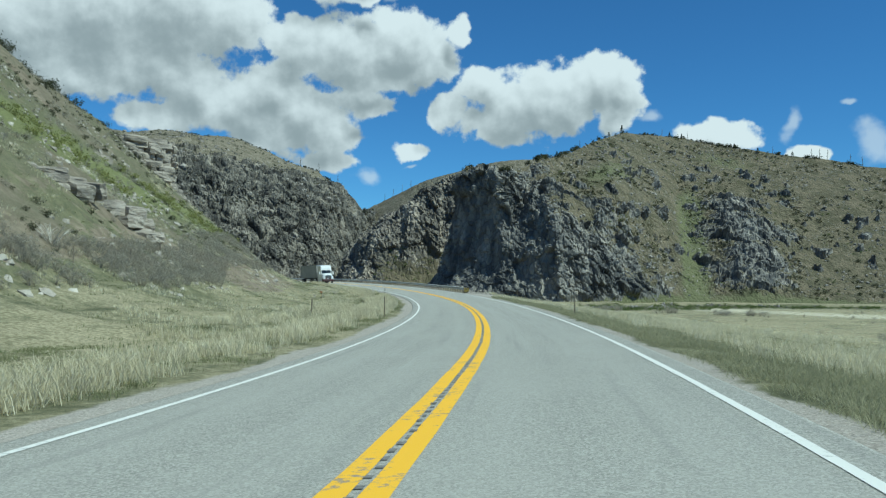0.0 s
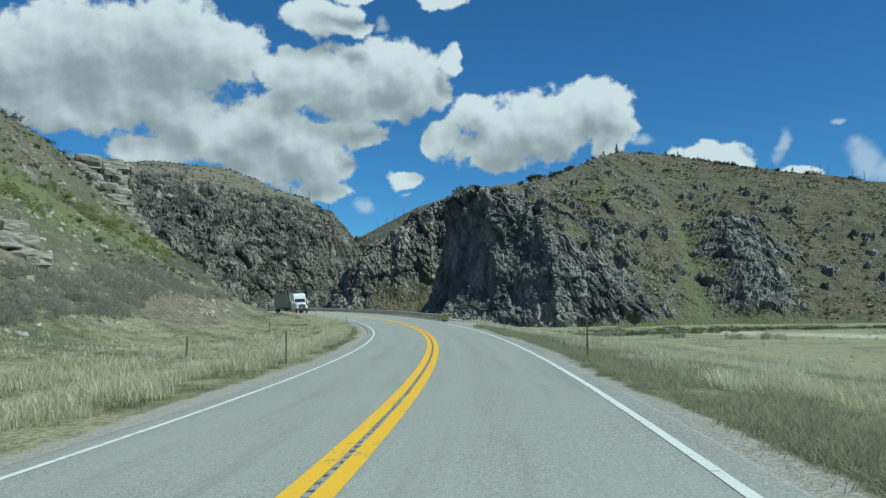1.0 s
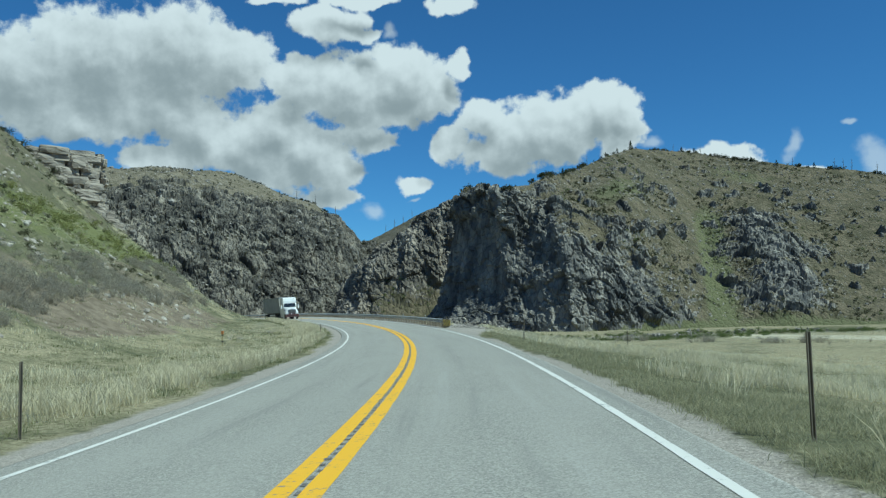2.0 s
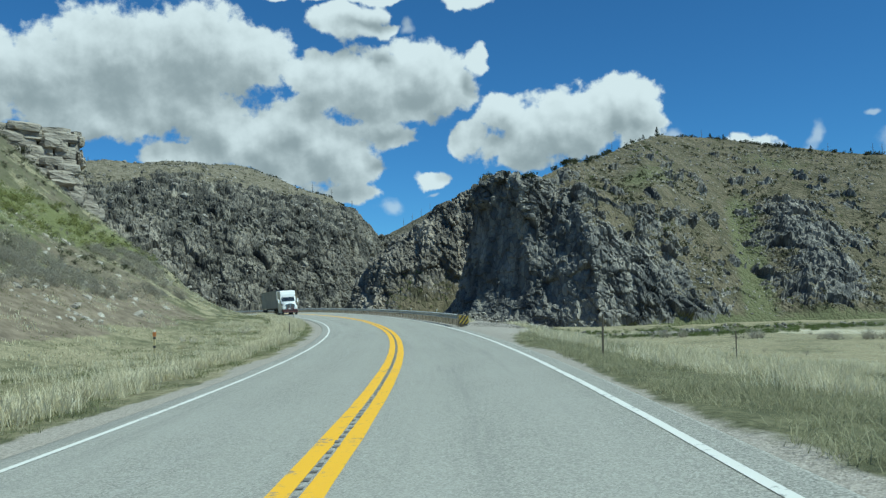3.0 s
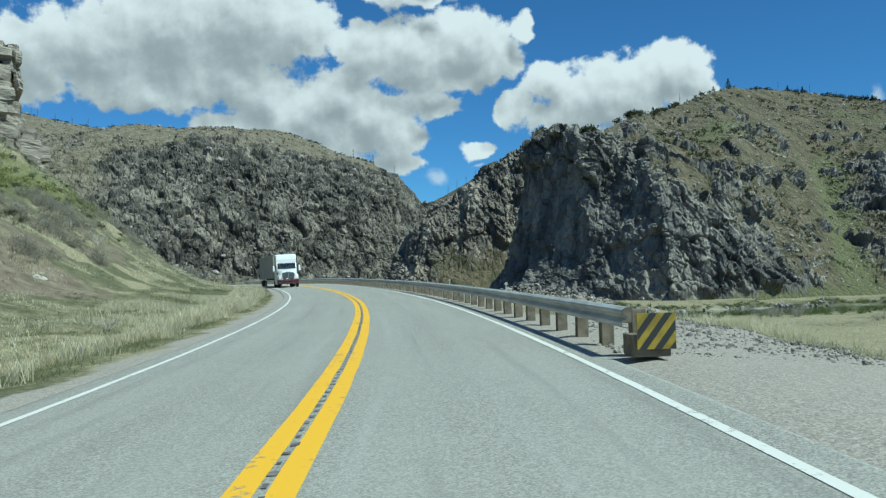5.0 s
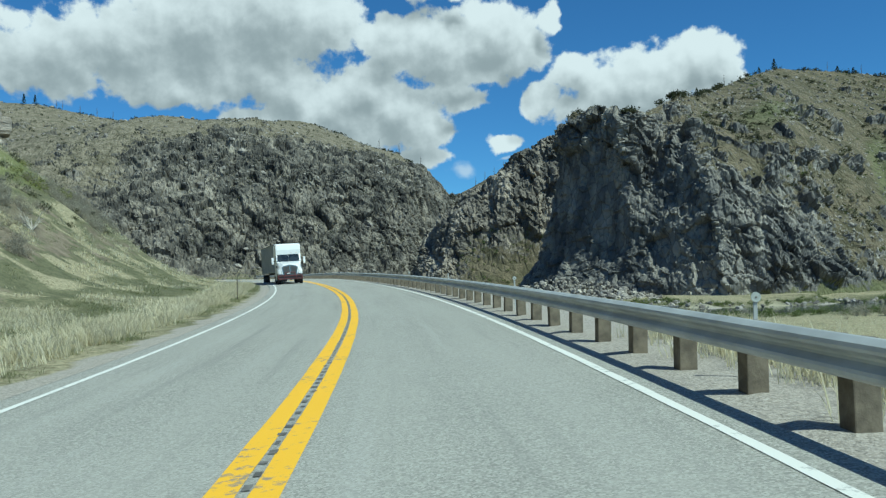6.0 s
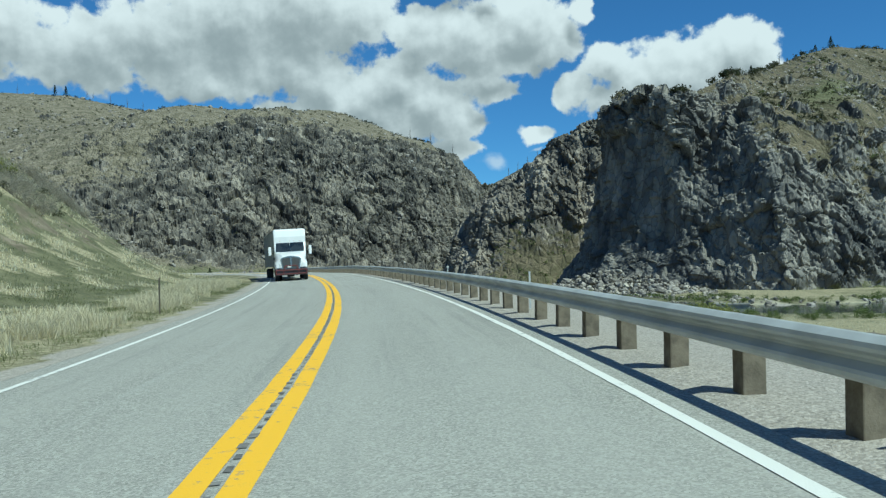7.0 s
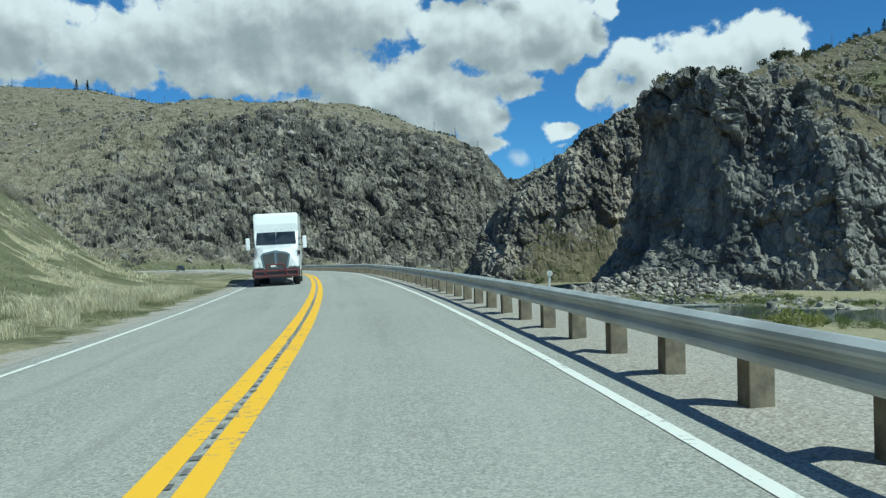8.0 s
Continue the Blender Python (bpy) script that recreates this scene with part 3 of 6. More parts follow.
# ---------------------------------------------------------------- hills and cliffs
def along(pts, t, n, k):
    """n places along a line whose points stand at the fractions t, rounded over k places."""
    pts = np.asarray(pts, float)
    f = np.linspace(0, 1, n)
    out = np.stack([np.interp(f, t, pts[:, i]) for i in range(pts.shape[1])], 1)
    ker = np.hanning(k + 2)[1:-1]
    ker /= ker.sum()
    pad = np.concatenate([np.repeat(out[:1], k, 0), out, np.repeat(out[-1:], k, 0)])
    return np.stack([np.convolve(pad[:, i], ker, "same") for i in range(out.shape[1])], 1)[k:-k]


def fractions(a, b, dense=None):
    """Fractions along two lines of as many points, by the mean of their lengths; dense weighs each stretch."""
    d = sum(np.linalg.norm(np.diff(np.asarray(p, float)[:, :2], axis=0), axis=1) for p in (a, b))
    if dense is not None:
        d = d * np.asarray(dense)
    t = np.concatenate([[0], np.cumsum(d)])
    return t / t[-1]


def profile(knots, v):
    """Knots (way, height): the place at fraction v of the profile's length."""
    k = np.asarray(knots, float)
    t = np.concatenate([[0], np.cumsum(np.hypot(np.diff(k[:, 0]), np.diff(k[:, 1])))])
    t /= t[-1]
    return np.interp(v, t, k[:, 0]), np.interp(v, t, k[:, 1])


def sheet(name, base, crest, nu, nv, profiles, rocky, mat, shape, label, back=(25.0,), seed=0, wobble=3.0, round_by=9, dense=None, bulge=None, lift=None, lush=None):
    """A hillside from a foot line to a crest line. profiles: rows of (fraction along, knots), blended between; rocky(u, v, P) says how much bare rock; shape(P, seed) gives the relief of the rock."""
    base, crest = G * np.asarray(base, float), G * np.asarray(crest, float)
    t = fractions(base, crest, dense)
    B, C = along(base, t, nu, round_by), along(crest, t, nu, round_by)
    v = np.linspace(0, 1, nv)
    fu = np.linspace(0, 1, nu)
    marks = [np.interp(m, np.arange(len(t)), t) for m, _ in profiles]
    ws = [profile(k, v) for _, k in profiles]
    way, hgt = np.zeros((nu, nv)), np.zeros((nu, nv))
    for j in range(len(profiles)):
        w = np.interp(fu, marks, [1.0 if i == j else 0.0 for i in range(len(marks))])[:, None]
        way += w * ws[j][0][None]
        hgt += w * ws[j][1][None]
    P = np.empty((nu, nv, 3))
    for i in (0, 1):
        P[..., i] = B[:, None, i] + (C - B)[:, None, i] * way
    P[..., 2] = B[:, None, 2] + (C - B)[:, None, 2] * hgt
    at_u = np.interp(fu, t, np.arange(len(t)))[:, None] + 0 * v
    if lift:
        P[..., 2] += lift(at_u, v[None] + 0 * at_u)
    wob = fbm(P.reshape(-1, 3) / 45, 3, seed + 40).reshape(nu, nv) * np.sin(np.pi * v)[None] ** 0.5
    N = np.cross(np.gradient(P, axis=0), np.gradient(P, axis=1))
    N /= np.linalg.norm(N, axis=2, keepdims=True) + 1e-9
    if N[..., 2].mean() < 0:
        N = -N
    rk = rocky(at_u, v[None] + 0 * at_u, P)
    disp = shape(P.reshape(-1, 3), seed).reshape(nu, nv) * rk + fbm(P.reshape(-1, 3) / 6, 4, seed + 70).reshape(nu, nv) * 0.5 * (1 - rk) + wob * wobble
    if bulge:
        disp = disp + bulge(at_u, P)
    fade = smooth(0, 0.03, v)[None]
    P = P + N * (disp * fade)[..., None]
    ext = np.stack([C[:, 0] - B[:, 0], C[:, 1] - B[:, 1]], 1)
    ext /= np.linalg.norm(ext, axis=1, keepdims=True)
    rows = [P]
    for j in range(1, 6):
        q = P[:, -1:, :].copy()
        reach = np.interp(np.interp(fu, t, np.arange(len(t))), np.linspace(0, len(t) - 1, len(back)), back)
        q[:, 0, :2] += ext * reach[:, None] * j
        q[:, 0, 2] -= 0.6 * reach * j * j / 4
        rows.append(q)
    P = np.concatenate(rows, 1)
    NG = np.cross(np.gradient(P, axis=0), np.gradient(P, axis=1))
    NG /= np.linalg.norm(NG, axis=2, keepdims=True) + 1e-9
    up = np.abs(NG[..., 2])
    rk2 = np.concatenate([rk, np.repeat(rk[:, -1:], 5, 1)], 1)
    cover = np.clip(1.15 - rk2 * 0.9 + (up - 0.72) * 1.1, 0, 1)
    green = np.zeros((nu, nv + 5))
    if lush:
        green[:, :nv] = lush(at_u, v[None] + 0 * at_u, P[:, :nv])
    ob = mesh_np(name, P.reshape(-1, 3), grid_faces(nu, nv + 5), mat, soft=False, attrs={"cover": cover, "lush": green})
    tagged(ob, label, "hillside", kind="structure")
    return P, rk2


def crags(P, seed):
    """Broken rock with slanting ribs, ledges and angular blocks."""
    T = np.array([[0.80, 0.25, 0.55], [-0.35, 0.93, 0.10], [-0.48, -0.27, 0.83]])
    Q = P @ T.T
    warp = np.stack([fbm(P / 9, 2, seed + 1), fbm(P / 9, 2, seed + 2), fbm(P / 9, 2, seed + 3)], 1)
    _, ea, ca, sa = cells((Q + warp * 2.0) / np.array([6.5, 8.0, 15.0]), seed + 4)
    _, eb, cb, sb = cells((Q + warp * 1.0) / np.array([2.0, 2.6, 4.8]), seed + 5)
    _, ec, cc, sc = cells(Q / np.array([0.9, 1.1, 1.8]), seed + 7)
    big = ridged(Q / np.array([17, 22, 38]), 3, seed + 6) * 2.8 + (ca - 0.5) * 4.2 + sa * 4.5 - smooth(0.12, 0, ea) * 0.8
    return big + (cb - 0.5) * 1.6 + sb * 2.4 - smooth(0.10, 0, eb) * 0.4 + (cc - 0.5) * 0.55 + sc * 0.8 + 0.6


def columns(P, seed, k=1.0):
    """Tall upright columns and buttresses, broken into blocks."""
    P = P / k
    warp = np.stack([fbm(P / 26, 2, seed + 1), fbm(P / 26, 2, seed + 2), fbm(P / 40, 2, seed + 3)], 1)
    _, ea, ca, sa = cells((P + warp * 6) / np.array([13.0, 13.0, 52.0]), seed + 4)
    _, eb, cb, sb = cells((P + warp * 3) / np.array([4.6, 4.6, 17.0]), seed + 5)
    _, ec, cc, sc = cells((P + warp * 2) / np.array([2.0, 2.0, 5.0]), seed + 7)
    out = ridged(P / np.array([46, 46, 150]), 3, seed + 6) * 6 + (ca - 0.5) * 6.5 + sa * 7 - smooth(0.14, 0, ea) * 2.6
    return k * (out + (cb - 0.5) * 2.3 + sb * 2.8 - smooth(0.12, 0, eb) * 0.9 + (cc - 0.5) * 1.2 + sc * 1.4)


def build_hills():
    made = {}

    # the crag and the long hill on the far side of the river; u counts the points of its foot line
    def rocky_r(u, v, P):
        q = P.reshape(-1, 3)
        n = fbm(q / 13, 4, 61).reshape(u.shape)
        n2 = fbm(q / 9, 4, 67).reshape(u.shape)
        z = P[..., 2] / G + 8
        cliff = smooth(5.6, 4.6, u + 1.2 * n) * smooth(1.02, 0.93, v + 0.10 * n) * smooth(2, 8, z + 6 * n)
        ribs = smooth(7.4, 6.2, u + 1.5 * n2) * smooth(44, 24, z + 22 * n - 4 * (6 - u)) * smooth(1, 5, z + 5 * n2)
        out = smooth(0.27, 0.42, n2) * smooth(0.96, 0.7, v) * smooth(8, 16, z)
        knob = np.exp(-((u - 8.15 + 0.4 * n) / 0.42) ** 2) * smooth(56, 42, z + 12 * n) * smooth(2, 8, z)
        return np.clip(np.maximum(np.maximum(cliff, ribs), np.maximum(out, knob)), 0.04, 1)

    def knob_bulge(u, P):
        z = P[..., 2] / G + 8
        return 9.0 * np.exp(-((u - 8.15) / 0.34) ** 2) * smooth(56, 40, z) * smooth(-2, 14, z) + 4.0 * np.exp(-((u - 6.9) / 0.25) ** 2) * smooth(26, 18, z) * smooth(0, 8, z)

    def crag_shape(P, seed):
        r = crags(P, seed)
        flat = smooth(31, 22, P[:, 0] + 0.25 * P[:, 2] - 7) * smooth(47, 41, P[:, 2])
        ledge = cells(P @ np.array([[0.2, 0, 0], [0, 0.2, 0], [0, 0, 0.35]]), seed + 20)[2] - 0.5
        shady = smooth(74, 42, P[:, 0] + 0.3 * P[:, 2]) * smooth(40, 30, P[:, 2])
        return r * (1 - np.maximum(0.80 * flat, 0.55 * shady)) + flat * ledge * 1.2

    base = [(16, 396, -8), (-4, 374, -8), (-13, 354, -8), (0, 331, -7.5), (22, 314, -8), (44, 300, -8.5), (62, 304, -8.5), (84, 312, -8.5), (118, 312, -8.5), (165, 305, -8.5), (230, 295, -8.5), (330, 270, -8.5), (480, 230, -8.5)]
    crest = [(34, 388, 30), (16, 366, 44), (7.5, 352, 49.5), (12.5, 343, 51), (25, 331, 51.5), (43, 352, 57), (64, 392, 68), (99, 446, 86), (140, 466, 86), (190, 446, 75), (262, 420, 65), (360, 380, 61), (520, 330, 60)]
    wall = [(0, 0), (0.26, 0.10), (0.50, 0.22), (0.74, 0.52), (0.92, 0.985), (1, 1)]
    ribs = [(0, 0), (0.05, 0.14), (0.22, 0.50), (0.34, 0.62), (1, 1)]
    slope = [(0, 0), (0.18, 0.14), (0.72, 0.72), (1, 1)]
    def lift_r(u, v):
        return np.interp(u, [0, 2, 2.8, 3.3, 3.75, 4.3, 4.7, 4.95, 5.5, 5.9, 6.4, 7, 8, 8.3, 8.65, 9.3, 9.5, 12], [-2, -2, -0.5, -1.5, -4.2, -5.8, -3.5, -1.5, -3.2, -2.8, -0.9, -1.2, -0.2, -1.5, -1.5, -2.5, -5, -5]) * smooth(0.45, 0.95, v)

    def lush_r(u, v, P):
        gully = np.exp(-((u - 7.45 - 0.5 * v) / 0.22) ** 2) * smooth(0.75, 0.45, v)
        bench = np.exp(-((u - 6.4) / 0.9) ** 2) * np.exp(-((v - 0.62) / 0.16) ** 2) * 0.7
        foot = smooth(0.10, 0.02, v) * 0.8
        brow = np.exp(-((u - 8.3) / 0.5) ** 2) * np.exp(-((v - 0.85) / 0.10) ** 2) * 0.6
        return np.maximum(np.maximum(gully, bench), np.maximum(foot, brow))

    made["r"] = sheet("right_hill", base, crest, 760, 270, [(0, wall), (3.7, wall), (5.0, ribs), (6.4, ribs), (7.6, slope), (12, slope)],
                      rocky_r, M_ROCK_R, crag_shape, "steep dark rocky crag rising into a grassy hill with scattered boulders", seed=100, wobble=1.6, round_by=7,
                      bulge=knob_bulge, lift=lift_r, lush=lush_r, back=(1.5, 1.5, 1.5, 1.5, 3, 5, 6, 8, 20, 25, 25, 25, 25), dense=(0.3, 0.6, 1, 1, 1.2, 1.2, 1, 1, 0.9, 0.55, 0.35, 0.25))
    # the spur behind the crag
    made["s"] = sheet("rocky_spur", [(-66, 470, -8), (-58, 425, -8), (-44, 402, -8), (-22, 396, -8), (2, 406, -8), (40, 424, -8)], [(-56, 500, 12), (-43, 462, 27), (-29, 442, 39), (-11, 426, 48), (5, 422, 54), (40, 445, 57)], 300, 150,
                      [(0, [(0, 0), (0.12, 0.1), (0.5, 0.75), (1, 1)]), (2, [(0, 0), (0.12, 0.1), (0.5, 0.75), (1, 1)]), (3, [(0, 0), (0.42, 0.22), (0.75, 0.8), (1, 1)]), (5, [(0, 0), (0.6, 0.38), (0.82, 0.85), (1, 1)])],
                      lambda u, v, P: np.clip(1.0 - 0.97 * smooth(0.52, 0.40, v + 0.2 * fbm(P.reshape(-1, 3) / 8, 3, 5).reshape(u.shape)) * smooth(1.9, 2.8, u), 0.03, 1), M_ROCK_S, lambda P, sd: 0.55 * columns(P, sd, 0.5) + 0.55 * crags(P, sd), "craggy spur above the river with a green talus foot", seed=200, wobble=1.5,
                      lift=lambda u, v: np.interp(u, [0, 2.4, 2.9, 3.5, 3.65, 4.1, 5], [-2, -2.3, -0.5, 2.5, 4, 3.4, 3]) * smooth(0.4, 0.95, v), lush=lambda u, v, P: 0.42 * smooth(0.5, 0.1, v))
    # the far grassy ridge in the gap
    made["f"] = sheet("far_ridge", [(-150, 900, -5), (-110, 860, -5), (-60, 800, -5), (40, 700, -5), (160, 640, -5)], [(-130, 1010, 74), (-86, 1000, 94), (-20, 960, 122), (60, 900, 136), (200, 860, 140)], 90, 60,
                      [(0, [(0, 0), (1, 1)]), (4, [(0, 0), (1, 1)])], lambda u, v, P: 0 * u + 0.12, M_ROCK_L, crags, "distant grassy ridge with thin burnt trees", seed=300)

    # the great cliff across the valley on the road's side
    def rocky_l(u, v, P):
        q = P.reshape(-1, 3)
        n = fbm(q / 40, 4, 31).reshape(u.shape)
        brow = np.interp(u, [0, 2, 3, 4, 5, 6, 7, 8], [0.98, 0.98, 0.90, 0.70, 0.49, 0.43, 0.37, 0.32])
        face = smooth(6.0, 4.3, u + 0.9 * n) * smooth(0.05, 0.12, v + 0.04 * n) * smooth(brow + 0.03, brow - 0.10, v + 0.10 * n)
        n2 = fbm(q / 16, 4, 37).reshape(u.shape)
        return np.clip(np.maximum(face, smooth(0.06, 0.36, n2) * 0.75 * smooth(1.0, 0.8, v)), 0.06, 1)

    def lift_l(u, v):
        rim = np.interp(u, [0, 1.0, 1.3, 1.45, 1.9, 2.05, 3.07, 3.6, 4.05, 4.3, 4.6, 4.85, 5.05, 5.4, 6.2, 6.45, 6.8, 7.0, 7.2, 8], [6, 9, 10, 8, 5.5, -1, -4, -5.5, -1.7, 4, -2, -4, -6, -19, -20, -17, -11, -7, -9, -9])
        return rim * smooth(0.3, 0.85, v) - 9 * np.exp(-((u - 4.98) / 0.3) ** 2) * np.exp(-((v - 0.74) / 0.10) ** 2)

    face = [(0, 0), (0.16, 0.10), (0.42, 0.66), (0.55, 0.80), (1, 1)]
    made["l"] = sheet("far_cliff", [(-55, 640, -9), (-62, 585, -9), (-78, 540, -9), (-130, 488, -7), (-205, 440, -4), (-275, 405, -1), (-350, 378, 2), (-460, 345, 6), (-620, 300, 12)],
                      [(-86, 1000, 84), (-84, 800, 62), (-104, 768, 92), (-122, 770, 108), (-180, 805, 132), (-292, 862, 164), (-380, 850, 174), (-481, 812, 180), (-760, 700, 196)], 760, 330,
                      [(0, face), (5, face), (7, [(0, 0), (0.5, 0.5), (1, 1)]), (8, [(0, 0), (0.5, 0.45), (1, 1)])], rocky_l, M_ROCK_L, lambda P, sd: columns(P, sd, 0.72), "broad grey cliff of broken columns under a brown grassy top", back=(60, 60), seed=400, lift=lift_l, lush=lambda u, v, P: 0.75 * smooth(0.14, 0.04, v),
                      dense=(0.35, 1.3, 1.7, 1.5, 1.2, 1, 0.8, 0.4))
    return made


HILLS = build_hills()

# ---------------------------------------------------------------- templates for scattered things
def ico(sub):
    bm = bmesh.new()
    bmesh.ops.create_icosphere(bm, subdivisions=sub, radius=1.0)
    bm.verts.ensure_lookup_table()
    V = np.array([v.co[:] for v in bm.verts])
    Fc = np.array([[v.index for v in f.verts] for f in bm.faces])
    bm.free()
    return V, Fc


def stone(seed, sub=2, planes=14, flat=1.0):
    """An angular boulder: a ball chopped by planes."""
    rng = np.random.default_rng(seed)
    V, Fc = ico(sub)
    V = V.copy()
    for _ in range(planes):
        n = rng.normal(size=3)
        n /= np.linalg.norm(n)
        d = rng.uniform(0.45, 0.8)
        over = np.clip(V @ n - d, 0, None)
        V -= over[:, None] * n
    V *= np.array([rng.uniform(0.8, 1.3), rng.uniform(0.7, 1.0), rng.uniform(0.55, 0.8) * flat])
    V += fbm(V * 3 + seed, 2, seed)[:, None] * 0.05
    return V, Fc


def scatter(templates, at, size, seed, tip=0.3, squash=None):
    """Copies of the templates, turned at random, at these places: vertices and faces of one mesh."""
    rng = np.random.default_rng(seed)
    at = np.asarray(at, float)
    pick = rng.integers(0, len(templates), len(at))
    Vs, Fs, off = [], [], 0
    for k, (V, Fc) in enumerate(templates):
        idx = np.nonzero(pick == k)[0]
        if not len(idx):
            continue
        n = len(idx)
        a = rng.uniform(0, 2 * np.pi, n)
        tx, ty = rng.normal(0, tip, n), rng.normal(0, tip, n)
        c, sn = np.cos(a), np.sin(a)
        W = np.repeat(V[None], n, 0) * np.asarray(size)[idx][:, None, None]
        if squash is not None:
            W[..., 2] *= np.asarray(squash)[idx][:, None]
        x, y, z = W[..., 0].copy(), W[..., 1].copy(), W[..., 2].copy()
        x, z = x + z * tx[:, None], z - x * tx[:, None]
        y, z = y + z * ty[:, None], z - y * ty[:, None]
        W = np.stack([x * c[:, None] - y * sn[:, None], x * sn[:, None] + y * c[:, None], z], -1) + at[idx][:, None, :]
        Vs.append(W.reshape(-1, 3))
        Fs.append((Fc[None] + (np.arange(n) * len(V))[:, None, None]).reshape(-1, Fc.shape[1]) + off)
        off += n * len(V)
    return np.concatenate(Vs), np.concatenate(Fs)


def tuft(seed, blades, height, spread, width, bend=0.6):
    """A tuft of bent grass blades."""
    rng = np.random.default_rng(seed)
    V, Fc = [], []
    for i in range(blades):
        a, r = rng.uniform(0, 2 * np.pi), spread * np.sqrt(rng.random()) * 0.5
        b = rng.uniform(0, 2 * np.pi)
        h = height * rng.uniform(0.55, 1.1)
        lean = h * bend * rng.uniform(0.35, 1.65)
        p = np.array([r * np.cos(a), r * np.sin(a), -0.03])
        w = np.array([-np.sin(b), np.cos(b), 0]) * width * 0.5
        d = np.array([np.cos(b), np.sin(b), 0])
        k = len(V)
        V += [p - w, p + w, p + d * lean * 0.42 + np.array([0, 0, h * 0.62]) + w * 0.8, p + d * lean * 0.42 + np.array([0, 0, h * 0.62]) - w * 0.8, p + d * lean + np.array([0, 0, h])]
        Fc += [(k, k + 1, k + 2), (k, k + 2, k + 3), (k + 3, k + 2, k + 4)]
    return np.array(V), np.array(Fc)


def bush(seed, leaves, leaf, twigs=10, tall=0.8, slim=0.5):
    """A low shrub: twigs that fork outwards and a loose crown of small leaves in clumps."""
    rng = np.random.default_rng(seed)
    V, Fc = [], []
    ends = []
    for i in range(twigs):
        a, e = rng.uniform(0, 2 * np.pi), rng.uniform(0.5, 1.35)
        L = rng.uniform(0.6, 1.0)
        end = np.array([np.cos(a) * np.cos(e), np.sin(a) * np.cos(e), np.sin(e) * tall]) * L
        w = np.array([-np.sin(a), np.cos(a), 0]) * 0.02
        k = len(V)
        V += [-w + (0, 0, -0.1), w + (0, 0, -0.1), end]
        Fc.append((k, k + 1, k + 2))
        ends.append(end)
    for i in range(leaves):
        c = ends[rng.integers(len(ends))] * rng.uniform(0.55, 1.0) + rng.normal(0, 0.16, 3)
        c[2] = max(c[2], 0.02)
        u, v = rng.normal(size=3), rng.normal(size=3)
        u /= np.linalg.norm(u)
        v = np.cross(u, v)
        v /= np.linalg.norm(v)
        s_ = leaf * rng.uniform(0.6, 1.3)
        k = len(V)
        V += [c - u * s_, c + v * s_ * slim, c + u * s_, c - v * s_ * slim]
        Fc += [(k, k + 1, k + 2), (k, k + 2, k + 3)]
    return np.array(V), np.array(Fc)


def leaf_mat(name, a, b, c, rough=0.85, thin=0.5):
    """Blades or leaves, each of its own shade; thin is the share of light that they let through."""
    k = Mat(name, rough, spec=0.15)
    col = k.ramp(k.island(), [(0.0, a), (0.5, b), (1.0, c)])
    col = k.mix(k.remap(k.noise(0.22, 4, 0.6), 0.35, 0.65, 0.0, 0.45), col, a)
    k.color(col)
    t = k.node("ShaderNodeBsdfTranslucent")
    k.link(col, t.inputs["Color"])
    m = k.node("ShaderNodeMixShader")
    m.inputs[0].default_value = thin
    k.link(k.bsdf.outputs[0], m.inputs[1])
    k.link(t.outputs[0], m.inputs[2])
    out = next(n for n in k.nt.nodes if n.type == "OUTPUT_MATERIAL")
    k.link(m.outputs[0], out.inputs["Surface"])
    return k.m


M_STRAW = leaf_mat("dry_grass", (0.50, 0.455, 0.30), (0.68, 0.63, 0.44), (0.84, 0.80, 0.62))
M_GREEN = leaf_mat("green_grass", (0.15, 0.165, 0.078), (0.215, 0.23, 0.115), (0.31, 0.315, 0.175))
M_VERGE = leaf_mat("verge_grass", (0.22, 0.22, 0.13), (0.32, 0.315, 0.20), (0.47, 0.445, 0.30))
M_SAGE = leaf_mat("grey_brush", (0.30, 0.275, 0.215), (0.40, 0.37, 0.295), (0.50, 0.465, 0.37), thin=0.6)
M_BUSH = leaf_mat("bush_leaf", (0.09, 0.115, 0.04), (0.14, 0.18, 0.06), (0.21, 0.24, 0.09))
M_DARKBUSH = leaf_mat("dark_brush", (0.05, 0.056, 0.032), (0.08, 0.085, 0.047), (0.12, 0.12, 0.07))
M_LIME = leaf_mat("spring_leaf", (0.20, 0.215, 0.075), (0.28, 0.285, 0.105), (0.36, 0.36, 0.155))
M_PINE = leaf_mat("pine_needle", (0.035, 0.05, 0.028), (0.055, 0.075, 0.04), (0.08, 0.10, 0.055), thin=0.3)
M_BARK = plain("grey_bark", (0.16, 0.14, 0.12), 0.95, scale=6.0)


def stones_mat(name, a, b, c):
    k = Mat(name, 0.95, spec=0.2)
    col = k.ramp(k.island(), [(0.0, a), (0.5, b), (1.0, c)])
    n = k.noise(2.0, 6, 0.65)
    col = k.mix(k.remap(n, 0.4, 0.7, 0.0, 0.5), col, tuple(v * 0.5 for v in a))
    k.color(col)
    k.bump(k.noise(5.0, 5, 0.6), 0.6, 0.08)
    return k.m


M_STONES = stones_mat("grey_boulder", (0.17, 0.155, 0.138), (0.27, 0.247, 0.215), (0.40, 0.365, 0.32))
M_STONES_PALE = stones_mat("pale_boulder", (0.26, 0.235, 0.20), (0.38, 0.345, 0.29), (0.50, 0.46, 0.39))
STONES1 = [stone(i, 1, 12) for i in range(6)]
STONES2 = [stone(20 + i, 2, 14) for i in range(6)]


